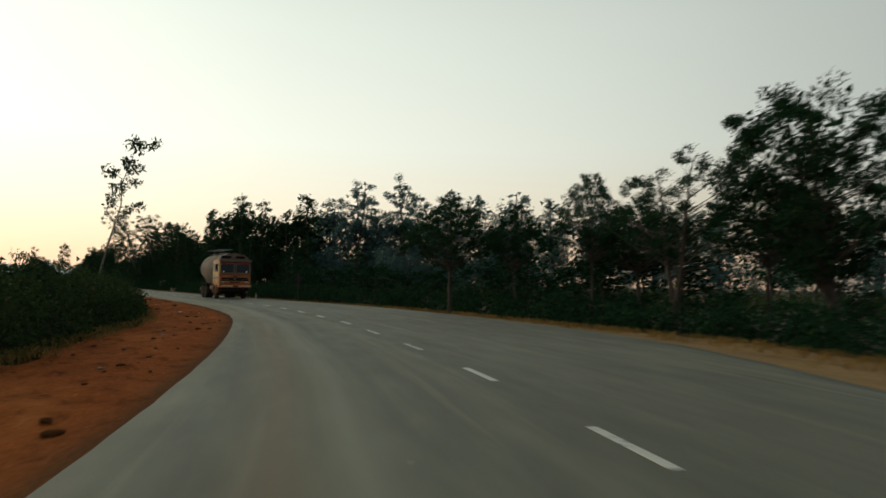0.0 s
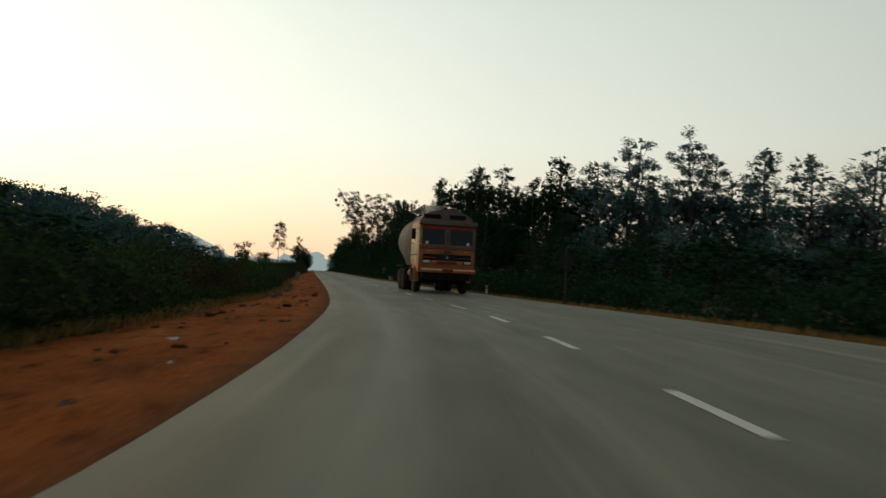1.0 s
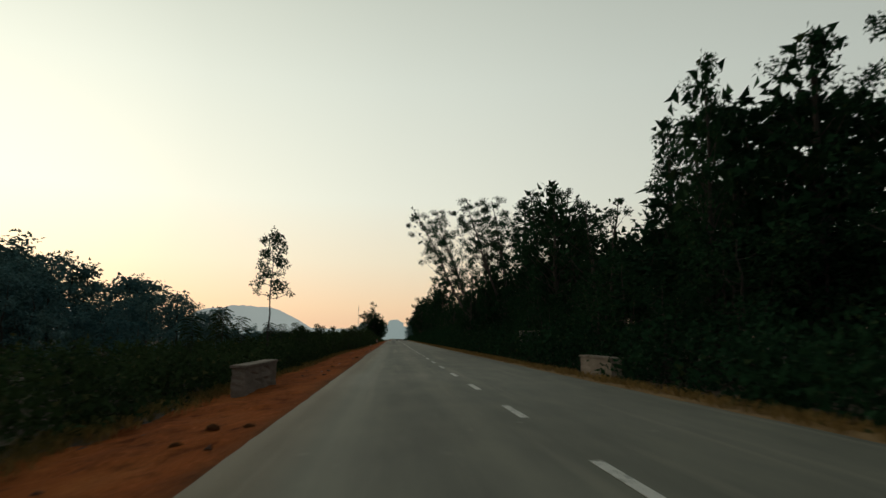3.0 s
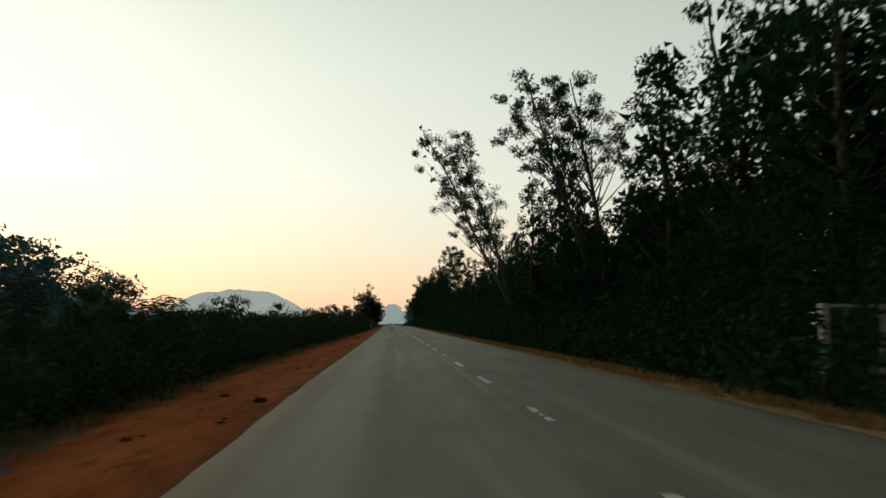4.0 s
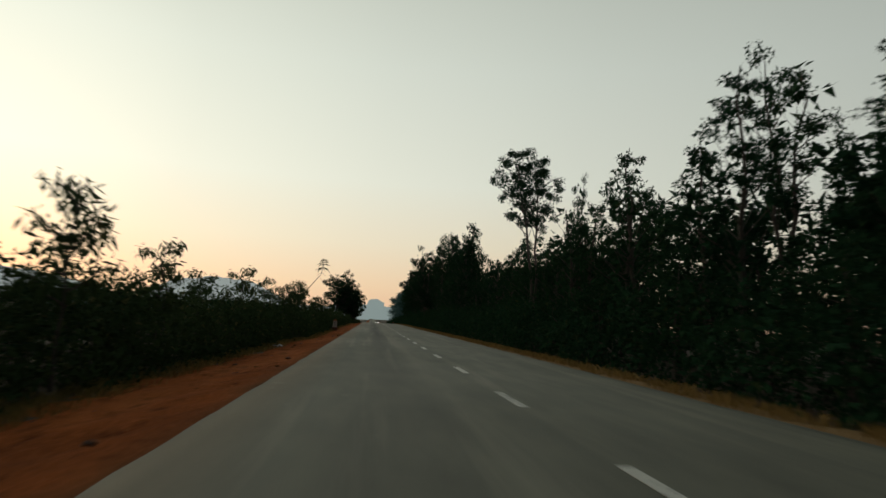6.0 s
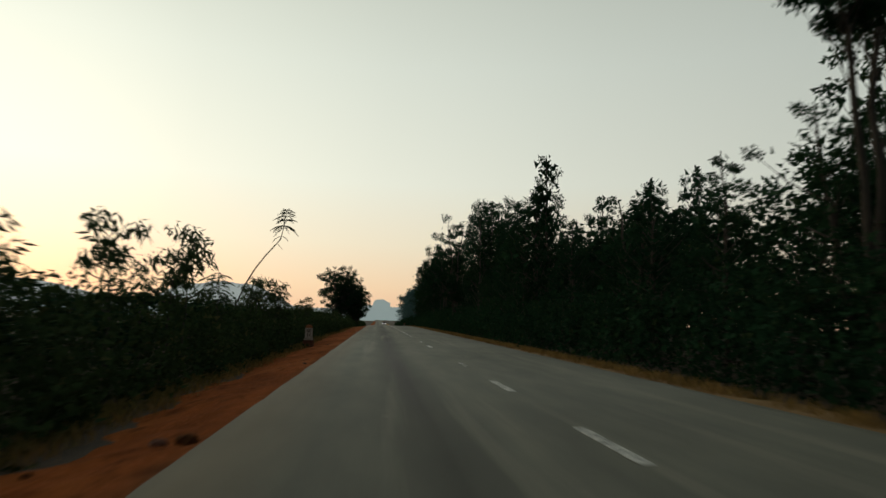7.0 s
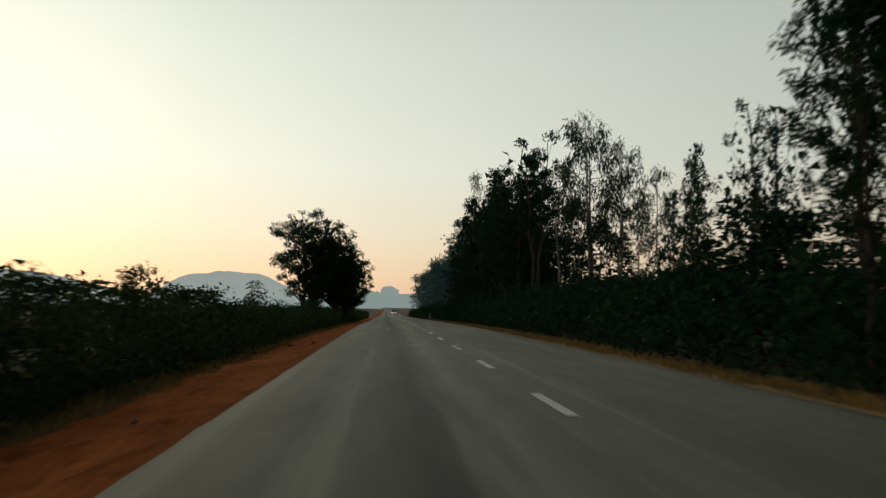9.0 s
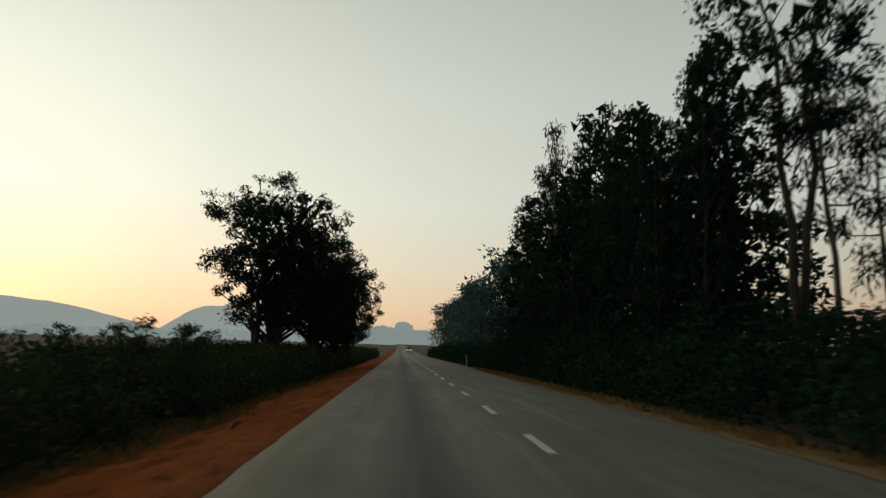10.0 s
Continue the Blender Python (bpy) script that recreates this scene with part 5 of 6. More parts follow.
def km_stone():
    ob = thing("kilometre_stone", pose(-5.0, 225.3, -0.46, 0, 0, 4), "dirty white kilometre stone with a flaking orange rounded top", "milestone")
    part("plinth", box((-0.25, -0.2, 0.0), (0.25, 0.2, 0.30), 0.04), CLOD, ob, "earthy brown plinth")
    bm = box((-0.21, -0.14, 0.30), (0.21, 0.14, 0.40), 0.015)
    part("foot", bm, DIRTY_WHITE, ob)
    outline = [(-0.175, 0.40), (0.175, 0.40), (0.168, 0.86), (-0.168, 0.86)]
    top = [(0.168 * math.cos(a), 0.86 + 0.155 * math.sin(a)) for a in np.linspace(0, math.pi, 15)]

    def slab(shape, name, mat, depth, label=""):
        bm = bmesh.new()
        front = [bm.verts.new((x, -depth, z)) for x, z in shape]
        back = [bm.verts.new((x, depth, z)) for x, z in shape]
        bm.faces.new(front)
        bm.faces.new(back[::-1])
        for i in range(len(shape)):
            j = (i + 1) % len(shape)
            bm.faces.new((front[j], front[i], back[i], back[j]))
        bmesh.ops.recalc_face_normals(bm, faces=bm.faces)
        bmesh.ops.bevel(bm, geom=list(bm.edges), offset=0.012, segments=2, affect="EDGES")
        return part(name, bm, mat, ob, label)

    slab(outline, "stone", DIRTY_WHITE, 0.11)
    slab([(x, z + 0.002) for x, z in top], "cap", CAP_PAINT, 0.112, "faded orange painted rounded cap")
    # two lines of lettering that cannot be read, as bars, and the number
    for z, w, h in ((0.80, 0.22, 0.022), (0.765, 0.17, 0.02), (0.715, 0.20, 0.03), (0.675, 0.15, 0.024)):
        part("lettering", box((-w / 2, -0.1145, z - h / 2), (w / 2, -0.1105, z + h / 2)), BROWN_INK, ob)
    text = bpy.data.curves.new("number", "FONT")
    text.body, text.size, text.align_x, text.extrude = "11", 0.2, "CENTER", 0.002
    text.offset = 0.008
    text.materials.append(BROWN_INK)
    t = new("number", text)
    t.parent = ob
    t.matrix_basis = Matrix.Translation((0.0, -0.1125, 0.46)) @ Matrix.Rotation(radians(90), 4, "X")
    return ob


km_stone()


PARAPET = two_scale("stained_concrete", (0.10, 0.075, 0.055), (0.26, 0.21, 0.165), 18, 1.5, 0.92, bump=0.5, depth=0.012)


def parapet(x, y0, y1, base, top, label):
    ob = thing("culvert_parapet", pose(x, (y0 + y1) / 2, base), label, "parapet", "culvert parapets")
    half, rng = (y1 - y0) / 2, np.random.default_rng(int(y0 * 7 + x * 3))
    bm = box((-0.16, -half, 0.0), (0.16, half, top - base - 0.07), 0.02)
    bmesh.ops.subdivide_edges(bm, edges=[e for e in bm.edges if e.calc_length() > 0.4], cuts=7, use_grid_fill=True)
    for v in bm.verts:
        v.co += Vector(rng.normal(size=3) * 0.012)
    part("wall", bm, PARAPET, ob)
    part("coping", box((-0.2, -half - 0.04, top - base - 0.07), (0.2, half + 0.04, top - base), 0.018), PARAPET, ob)
    return ob


parapet(-5.25, 93.0, 97.2, -0.5, 0.36, "low weathered concrete culvert parapet on the red verge")
parapet(5.0, 96.6, 99.9, -0.4, 0.42, "low weathered concrete culvert parapet beside the undergrowth")


def marker_post(x, y, base, h, label):
    ob = thing("marker_post", pose(x, y, base), label, "marker post", "marker posts")
    part("post", box((-0.048, -0.048, 0.0), (0.048, 0.048, h * 0.62), 0.01), WHITEWASH, ob)
    part("red_band", box((-0.05, -0.05, h * 0.62), (0.05, 0.05, h * 0.86), 0.01), RED_PAINT, ob, "red painted band")
    part("cap", box((-0.045, -0.045, h * 0.86), (0.045, 0.045, h), 0.02, 3), WHITEWASH, ob)
    return ob


marker_post(5.2, 57.9, -0.12, 0.5, "short white roadside marker post with a red band")
marker_post(4.3, 345.0, -0.2 + grade(345), 1.0, "short white roadside marker post with a red band")


DULL = two_scale("dull_rusty_metal", (0.014, 0.013, 0.012), (0.045, 0.04, 0.036), 20, 3, 0.8, 0.2, bump=0.15, depth=0.004)


def triangle_sign():
    ob = thing("warning_sign", pose(5.75, 48.3, -0.2, 0, 0, 178), "triangular warning sign, its dull black back to the road", "road sign")
    bm = bmesh.new()
    add_box(bm, (-0.035, -0.035, 0.0), (0.035, 0.035, 2.3), 0.006)
    part("post", bm, BLACK_PAINT, ob)
    bm = bmesh.new()
    a, b, c = Vector((-0.36, 0, 1.70)), Vector((0.36, 0, 1.70)), Vector((0, 0, 2.32))
    f = [bm.verts.new(p + Vector((0, -0.04, 0))) for p in (a, b, c)]
    g = [bm.verts.new(p + Vector((0, -0.046, 0))) for p in (a, b, c)]
    bm.faces.new(f)
    bm.faces.new(g[::-1])
    for i in range(3):
        j = (i + 1) % 3
        bm.faces.new((f[j], f[i], g[i], g[j]))
    bmesh.ops.recalc_face_normals(bm, faces=bm.faces)
    part("plate", bm, DULL, ob, "dull black metal back of the plate")
    part("bracket", box((-0.2, -0.039, 1.84), (0.2, -0.034, 1.88), 0.001), DULL, ob)
    part("small_plate", box((-0.22, -0.046, 1.46), (0.22, -0.04, 1.62), 0.001), DULL, ob)
    return ob


triangle_sign()


def board_sign():
    ob = thing("sign_board", pose(6.02, 116.8, -0.25, 0, 0, 0), "dark green sign board between two chipped white posts", "road sign")
    for x in (0.0, 1.12):
        post = part("post", box((x - 0.05, -0.05, 0.0), (x + 0.05, 0.05, 1.66), 0.01), BLACK_PAINT, ob)
        part("upper_block", box((x - 0.068, -0.058, 0.95), (x + 0.068, 0.058, 1.665), 0.012), DIRTY_WHITE, post, "chipped whitewashed upper length")
        part("lower_block", box((x - 0.075, -0.058, 0.42), (x + 0.075, 0.058, 0.88), 0.012), CONCRETE, post, "bare concrete lower length")
    part("top_rail", box((0.07, -0.04, 1.59), (1.05, 0.04, 1.655), 0.008), CONCRETE, ob)
    part("board", box((0.07, -0.02, 0.95), (1.05, 0.02, 1.588), 0.004), two_scale("dark_green_board", (0.02, 0.035, 0.03), (0.05, 0.07, 0.055), 12, 2, 0.6), ob, "dark worn green board")
    return ob


board_sign()
pole = thing("wooden_pole", pose(-5.9, 334.0, -0.4 + grade(334)), "thin dark wooden pole in the scrub", "pole")
part("shaft", add_rod(bmesh.new(), (0, 0, 0), (0.05, 0.02, 3.1), 0.06, 0.045, 10), BARK, pole)
part("cross_bar", box((-0.3, -0.03, 2.75), (0.35, 0.03, 2.83), 0.008), BARK, pole)


# stones, clods and litter on the verges
def lump(seed, flat):
    rng = np.random.default_rng(seed)
    bm = bmesh.new()
    bmesh.ops.create_icosphere(bm, subdivisions=2, radius=1.0)
    for v in bm.verts:
        v.co *= 1 + rng.uniform(-0.3, 0.3)
        v.co.z = max(-0.35, v.co.z * flat)
    return bm


def lump_mesh(name, seed, flat, mat):
    me = bpy.data.meshes.new(name)
    bm = lump(seed, flat)
    bm.to_mesh(me)
    bm.free()
    me.materials.append(mat)
    return me


clods = [lump_mesh("earth_clod", 3 + k, 0.6, CLOD if k == 0 else RED_SOIL) for k in range(4)]
BROWN_STONE = two_scale("brown_stone", (0.05, 0.028, 0.018), (0.15, 0.09, 0.06), 14, 3, 0.95, bump=0.7, depth=0.03)
stones = [lump_mesh("stone", 13 + k, 0.6, STONE if k == 0 else BROWN_STONE) for k in range(4)]
boulders = [lump_mesh("boulder", 23 + k, 0.85, BROWN_STONE) for k in range(4)]
rng = np.random.default_rng(12)
for n in range(300):
    y = float(rng.choice([rng.uniform(3, 60), rng.uniform(20, 190), rng.uniform(60, 330)]))
    s = 0.15 + 0.8 * rng.random()
    x = soft_edge(left_edge, y) - left_verge_width(y) * s
    clod = rng.random() < 0.62
    size = 0.025 + 0.075 * rng.random() ** 2.4 if clod else rng.uniform(0.02, 0.055)
    ob = new("earth_clod" if clod else "stone", (clods if clod else stones)[n % 4])
    ob.matrix_basis = Matrix.Translation((x, y, -0.07 - left_drop(y) * s + grade(y))) @ Matrix.Rotation(rng.uniform(0, 6.28), 4, "Z") @ Matrix.Diagonal((size * 1.25, size, size * 0.9, 1))
    tagged(ob, "clod of red earth on the bare verge" if clod else "small earth-stained stone lying on the red verge", "clod" if clod else "stone", "clods on the verge" if clod else "stones on the verge")
for n in range(46):
    y = 49 + 22 * rng.random()
    out = 0.1 + 1.3 * rng.random() ** 1.3
    size = rng.uniform(0.07, 0.17) if n % 5 else rng.uniform(0.18, 0.26)
    ob = new("boulder", boulders[n % 4])
    ob.matrix_basis = Matrix.Translation((soft_edge(left_edge, y) - left_verge_width(y) + 0.5 - out, y, -0.07 - left_drop(y) + 0.25 * size)) @ Matrix.Rotation(n * 2.1, 4, "Z") @ Matrix.Diagonal((size * 1.4, size, size * 0.7, 1))
    tagged(ob, "rough brown-grey rubble stone at the edge of the red verge", "stone", "rubble by the scrub")


def crumpled(x, y, z, size, turn, label):
    rng = np.random.default_rng(int(x * 31 + y * 17) % 1000 + 1000)
    bm = bmesh.new()
    bmesh.ops.create_grid(bm, x_segments=7, y_segments=5, size=0.5)
    for v in bm.verts:
        v.co = Vector((v.co.x * 1.6, v.co.y, abs(rng.normal()) * 0.16 + 0.02))
    bmesh.ops.solidify(bm, geom=list(bm.faces), thickness=0.01)
    me = bpy.data.meshes.new("plastic_litter")
    bm.to_mesh(me)
    bm.free()
    me.materials.append(WHITEWASH)
    ob = new("plastic_litter", me)
    ob.matrix_basis = Matrix.Translation((x, y, z)) @ Matrix.Rotation(turn, 4, "Z") @ Matrix.Scale(size, 4)
    tagged(ob, label, "litter", "litter on the verge")


crumpled(-5.30, 190.3, -0.4, 0.22, 0.4, "crumpled white plastic bag lying on the red verge")
crumpled(-5.2, 31.0, -0.2, 0.16, 1.0, "small scrap of pale plastic on the red verge")
crumpled(-5.6, 33.5, -0.2, 0.14, 2.0, "small scrap of pale plastic on the red verge")
crumpled(-6.6, 40.0, -0.24, 0.16, 2.6, "small scrap of pale plastic on the red verge")
crumpled(4.6, 292.5, -0.2 + grade(292), 0.22, 0.2, "small scrap of pale plastic beside the ochre verge")
crumpled(5.2, 291.0, -0.22 + grade(291), 0.3, 0.9, "small scrap of pale plastic beside the ochre verge")


# ---------------------------------------------------------------- tanker lorry in the oncoming lane
ORANGE = two_scale("orange_cab_paint", (0.20, 0.055, 0.012), (0.50, 0.15, 0.022), 16, 2.5, 0.45, spec=0.5, bump=0.08, depth=0.004)
YELLOW = two_scale("yellow_cab_paint", (0.14, 0.075, 0.025), (0.70, 0.46, 0.12), 7, 2.2, 0.5, spec=0.5, bump=0.08, depth=0.004)
MAROON = two_scale("maroon_paint", (0.09, 0.018, 0.014), (0.17, 0.035, 0.025), 18, 3.0, 0.55, bump=0.08, depth=0.004)
CAB_BROWN = two_scale("dusty_brown_paint", (0.09, 0.06, 0.045), (0.19, 0.13, 0.095), 18, 3.0, 0.7, bump=0.1, depth=0.004)
TANK = two_scale("dusty_grey_tank", (0.065, 0.050, 0.034), (0.22, 0.17, 0.12), 9, 0.8, 0.7, spec=0.25, bump=0.15, depth=0.006)
RUBBER = two_scale("dusty_tyre", (0.014, 0.011, 0.009), (0.055, 0.043, 0.032), 30, 4, 0.95, spec=0.1, bump=0.4, depth=0.008)
RIM = two_scale("muddy_rim", (0.07, 0.052, 0.038), (0.17, 0.13, 0.095), 20, 4, 0.7, 0.2, bump=0.2, depth=0.004)
CHASSIS = two_scale("grimy_chassis", (0.006, 0.005, 0.005), (0.022, 0.018, 0.015), 20, 3, 0.9, spec=0.12, bump=0.3, depth=0.006)


def glass_material():
    m, n, l, b = material("dark_windscreen", 0.06, 0.0, 0.22)
    b.inputs["Base Color"].default_value = (0.012, 0.016, 0.018, 1)
    b.inputs["Transmission Weight"].default_value = 0.25
    l.new(ramp(n, l, noise_node(n, l, 6, 4.0), [(0.3, (0.05,) * 3), (0.7, (0.16,) * 3)]), b.inputs["Roughness"])
    return m


GLASS = glass_material()
LENS = two_scale("headlamp_lens", (0.55, 0.52, 0.45), (0.75, 0.72, 0.65), 40, 8, 0.15, 0.3, 0.6, 0.05, 0.002)
CHROME = two_scale("cream_strip", (0.75, 0.60, 0.42), (0.88, 0.74, 0.55), 25, 5, 0.4, 0.1, 0.5, 0.05, 0.002)
AMBER = two_scale("amber_lens", (0.55, 0.20, 0.05), (0.70, 0.30, 0.08), 25, 5, 0.3, 0.0, 0.5, 0.05, 0.002)


def wheel(parent, x, y, r, width, dual=False):
    hub = thing("wheel", pose(x, y, r), "", "")
    hub.parent = parent
    for key in ("label", "category"):
        if key in hub:
            del hub[key]
    w = width / 2
    part("tyre", lathe([(-w, r * 0.62), (-w, r * 0.86), (-w * 0.8, r * 0.97), (-w * 0.35, r), (w * 0.35, r), (w * 0.8, r * 0.97), (w, r * 0.86), (w, r * 0.62)], 32), RUBBER, hub)
    side = -1 if x < 0 else 1
    s = side * w
    part("rim", lathe([(s * 0.2, r * 0.615), (s * 0.9, r * 0.6), (s * 0.95, r * 0.52), (s * 0.45, r * 0.42), (s * 0.5, r * 0.25), (s * 0.95, r * 0.22), (s * 1.0, r * 0.12), (s * 1.0, 0.02)], 24), RIM, hub)
    return hub


FADED_BLUE = two_scale("faded_blue", (0.16, 0.22, 0.25), (0.32, 0.38, 0.40), 20, 4, 0.6)
SIDE_GLASS = two_scale("dusty_side_glass", (0.10, 0.13, 0.14), (0.20, 0.24, 0.25), 10, 3, 0.15, spec=0.5, bump=0.02, depth=0.001)


def lorry():
    ob = thing("tanker_lorry", pose(1.85, 52.25, 0.006, 0, 0, 0) @ Matrix.Scale(1.08, 4), "orange and yellow cement tanker lorry on the oncoming lane", "lorry")
    # cab shell: front at y = 0, leaning back a little above the waist
    bm = bmesh.new()
    prof = [(0.06, 0.98), (0.0, 1.08), (0.0, 1.80), (0.10, 2.62), (0.20, 2.74), (1.95, 2.74), (2.05, 2.66), (2.05, 0.98)]
    sides = []
    for x in (-1.15, 1.15):
        sides.append([bm.verts.new((x, y, z)) for y, z in prof])
    for i in range(len(prof)):
        j = (i + 1) % len(prof)
        bm.faces.new((sides[0][i], sides[1][i], sides[1][j], sides[0][j]))
    bm.faces.new(sides[0][::-1])
    bm.faces.new(sides[1])
    bmesh.ops.recalc_face_normals(bm, faces=bm.faces)
    bmesh.ops.bevel(bm, geom=list(bm.edges), offset=0.045, segments=3, affect="EDGES")
    cab = part("cab", bm, ORANGE, ob)
    cab.scale.z, cab.location.z = 1.10, -0.098
    # front face, from the top down
    part("sun_visor", box((-1.19, -0.16, 2.57), (1.19, 0.18, 2.735), 0.04), CAB_BROWN, cab, "dusty brown visor above the windscreen")
    bm = bmesh.new()
    arch = [(-1.06, 2.742), (-1.04, 2.86), (-0.8, 3.02), (-0.4, 3.15), (0.0, 3.20), (0.4, 3.16), (0.8, 3.04), (1.04, 2.87), (1.06, 2.742)]
    ends = [[bm.verts.new((x, y, z)) for x, z in arch] for y in (0.25, 1.75)]
    for i in range(len(arch)):
        j = (i + 1) % len(arch)
        bm.faces.new((ends[0][i], ends[0][j], ends[1][j], ends[1][i]))
    bm.faces.new(ends[0][::-1])
    bm.faces.new(ends[1])
    bmesh.ops.recalc_face_normals(bm, faces=bm.faces)
    bmesh.ops.bevel(bm, geom=list(bm.edges), offset=0.02, segments=2, affect="EDGES")
    part("roof_box", bm, CAB_BROWN, cab, "dusty brown roof carrier")
    for x in (-0.62, 0.42):
        part("roof_panel", box((x - 0.34, 0.225, 2.83), (x + 0.34, 0.245, 2.985), 0.006), CHASSIS, cab)
    for side in (-1, 1):
        x0, x1 = (0.11, 1.03) if side > 0 else (-1.03, -0.11)
        bm = bmesh.new()
        for x, y, z in ((x0, 0.018, 1.86), (x1, 0.018, 1.86), (x1, 0.082, 2.54), (x0, 0.082, 2.54)):
            bm.verts.new((x, y - 0.012, z))
        bm.verts.ensure_lookup_table()
        bm.faces.new(bm.verts)
        bmesh.ops.recalc_face_normals(bm, faces=bm.faces)
        bmesh.ops.solidify(bm, geom=list(bm.faces), thickness=0.015)
        pane = part("windscreen", bm, GLASS, cab, "dark dusty windscreen half")
        bm = bmesh.new()
        add_box(bm, (x0, 0.040, 2.44), (x1, 0.056, 2.54))
        part("red_strip", bm, RED_PAINT, pane, "red sun strip along the top of the glass")
        part("sticker", lathe([(-0.004, 0.0601), (-0.016, 0.06)], 16, "Y"), WHITEWASH, pane).location = (side * 0.84 if side > 0 else -0.84, 0.022, 1.93)
        part("wiper", add_rod(bmesh.new(), ((x0 + x1) / 2, 0.0, 1.87), ((x0 + x1) / 2 + 0.22, 0.04, 2.3), 0.008), CHASSIS, cab)
    part("centre_pillar", box((-0.11, -0.012, 1.84), (0.11, 0.07, 2.56), 0.02), CAB_BROWN, cab)
    part("pillar_plate", box((-0.035, -0.022, 1.95), (0.035, -0.013, 2.3), 0.003), MAROON, cab)
    for x in (-1.10, 1.10):
        part("corner_pillar", box((x - 0.06, -0.008, 1.84), (x + 0.06, 0.09, 2.56), 0.02), YELLOW if x < 0 else CAB_BROWN, cab)
    part("waist_rail", box((-1.16, -0.035, 1.765), (1.16, 0.0, 1.835), 0.012), CAB_BROWN, cab)
    part("upper_stripe", box((-1.13, -0.014, 1.70), (1.13, -0.001, 1.735), 0.003), MAROON, cab)
    part("nose_panel", box((-0.14, -0.02, 1.57), (0.16, -0.002, 1.66), 0.006), MAROON, cab)
    part("nose_line", box((-0.3, -0.018, 1.535), (0.3, -0.002, 1.56), 0.004), MAROON, cab)
    grille = part("grille", box((-0.98, -0.022, 1.30), (0.98, -0.002, 1.52), 0.008), CHASSIS, cab, "black grille panel")
    for i in range(4):
        part("grille_bar", box((-0.40, -0.032, 1.325 + i * 0.048), (0.40, -0.0225, 1.345 + i * 0.048), 0.003), BLACK_PAINT, grille)
    part("badge", lathe([(0.0, 0.055), (-0.012, 0.05)], 16, "Y"), STEEL, grille).location = (0.0, -0.033, 1.41)
    part("side_strip", box((-0.97, -0.03, 1.385), (-0.45, -0.0225, 1.41), 0.003), RED_PAINT, grille)
    part("side_strip", box((0.45, -0.03, 1.385), (0.97, -0.0225, 1.41), 0.003), CAB_BROWN, grille)
    part("lower_panel", box((-0.42, -0.016, 1.155), (0.42, -0.002, 1.255), 0.005), MAROON, cab)
    for x in (-0.84, 0.84):
        lamp = part("headlamp", box((x - 0.17, -0.04, 1.17), (x + 0.17, -0.002, 1.32), 0.02), CHASSIS, cab, "recessed headlamp housing")
        part("lens", box((x - 0.14, -0.05, 1.195), (x + 0.14, -0.041, 1.285), 0.004), LENS, lamp, "clear ribbed headlamp lens")
        part("indicator", box((x * 0.62 - 0.10, -0.02, 1.23), (x * 0.62 + 0.10, -0.002, 1.265), 0.004), AMBER, cab, "amber indicator lens")
        part("reflector", box((x * 0.9 - 0.08, -0.018, 1.61), (x * 0.9 + 0.08, -0.002, 1.64), 0.004), AMBER, cab)
    bumper = part("bumper", box((-1.19, -0.10, 0.84), (1.19, 0.20, 1.03), 0.035, 3), ORANGE, ob, "orange painted steel bumper")
    for x in (-0.6, 0.7):
        part("cream_strip", box((x - 0.44, -0.108, 0.935), (x + 0.44, -0.101, 0.985), 0.003), CHROME, bumper, "cream reflective strip")
    part("number_plate", box((-0.19, -0.11, 0.865), (0.24, -0.101, 0.975), 0.003), MAROON, bumper)
    part("valance", box((-1.0, 0.0, 0.55), (1.0, 0.18, 0.845), 0.02), CHASSIS, ob)
    # cab sides
    for side in (-1, 1):
        x = side * 1.152
        lo, hi = (x, x + 0.012) if side > 0 else (x - 0.012, x)
        door = part("door", box((lo, 0.34, 1.12), (hi, 1.36, 2.50), 0.004), YELLOW, cab, "yellow cab door with faded painted bands")
        a, b = (hi, hi + 0.006) if side > 0 else (lo - 0.006, lo)
        part("window", box((a, 0.44, 1.88), (b, 0.98, 2.42), 0.002), GLASS, door)
        part("rear_window", box((a, 1.06, 1.90), (b, 1.30, 2.42), 0.002), SIDE_GLASS, door)
        part("blue_band", box((a, 0.345, 1.56), (b, 1.355, 1.63)), FADED_BLUE, door)
        part("red_band", box((a, 0.345, 1.46), (b, 1.355, 1.52)), MAROON, door)
        part("handle", box((a, 1.2, 1.70), (b + 0.02 * side if side > 0 else b, 1.31, 1.73), 0.004), STEEL, door)
        panel = part("rear_panel", box((lo, 1.385, 1.16), (hi, 2.02, 2.60), 0.004), YELLOW, cab, "faded cream-yellow rear panel of the cab")
        part("quarter_window", box((a, 1.56, 1.98), (b, 1.92, 2.52), 0.002), SIDE_GLASS, panel)
        part("window_frame", box((a, 1.52, 1.93), (b - 0.002 * side, 1.96, 1.975), 0.002), CAB_BROWN, panel)
        part("blue_band", box((a, 1.39, 1.56), (b, 2.015, 1.63)), FADED_BLUE, panel)
        part("red_band", box((a, 1.39, 1.46), (b, 2.015, 1.52)), MAROON, panel)
        arch = bmesh.new()
        rings = []
        for i in range(14):
            t = math.pi * i / 13
            rings.append([arch.verts.new((x + d, 1.35 - r * math.cos(t), 0.50 + 1.28 * r * math.sin(t)))
                          for r, d in ((0.66, -0.14 * side), (0.66, 0.03 * side), (0.60, 0.03 * side), (0.60, -0.14 * side))])
        for p, q in zip(rings, rings[1:]):
            for k in range(4):
                arch.faces.new((p[k], p[(k + 1) % 4], q[(k + 1) % 4], q[k]))
        arch.faces.new(rings[0])
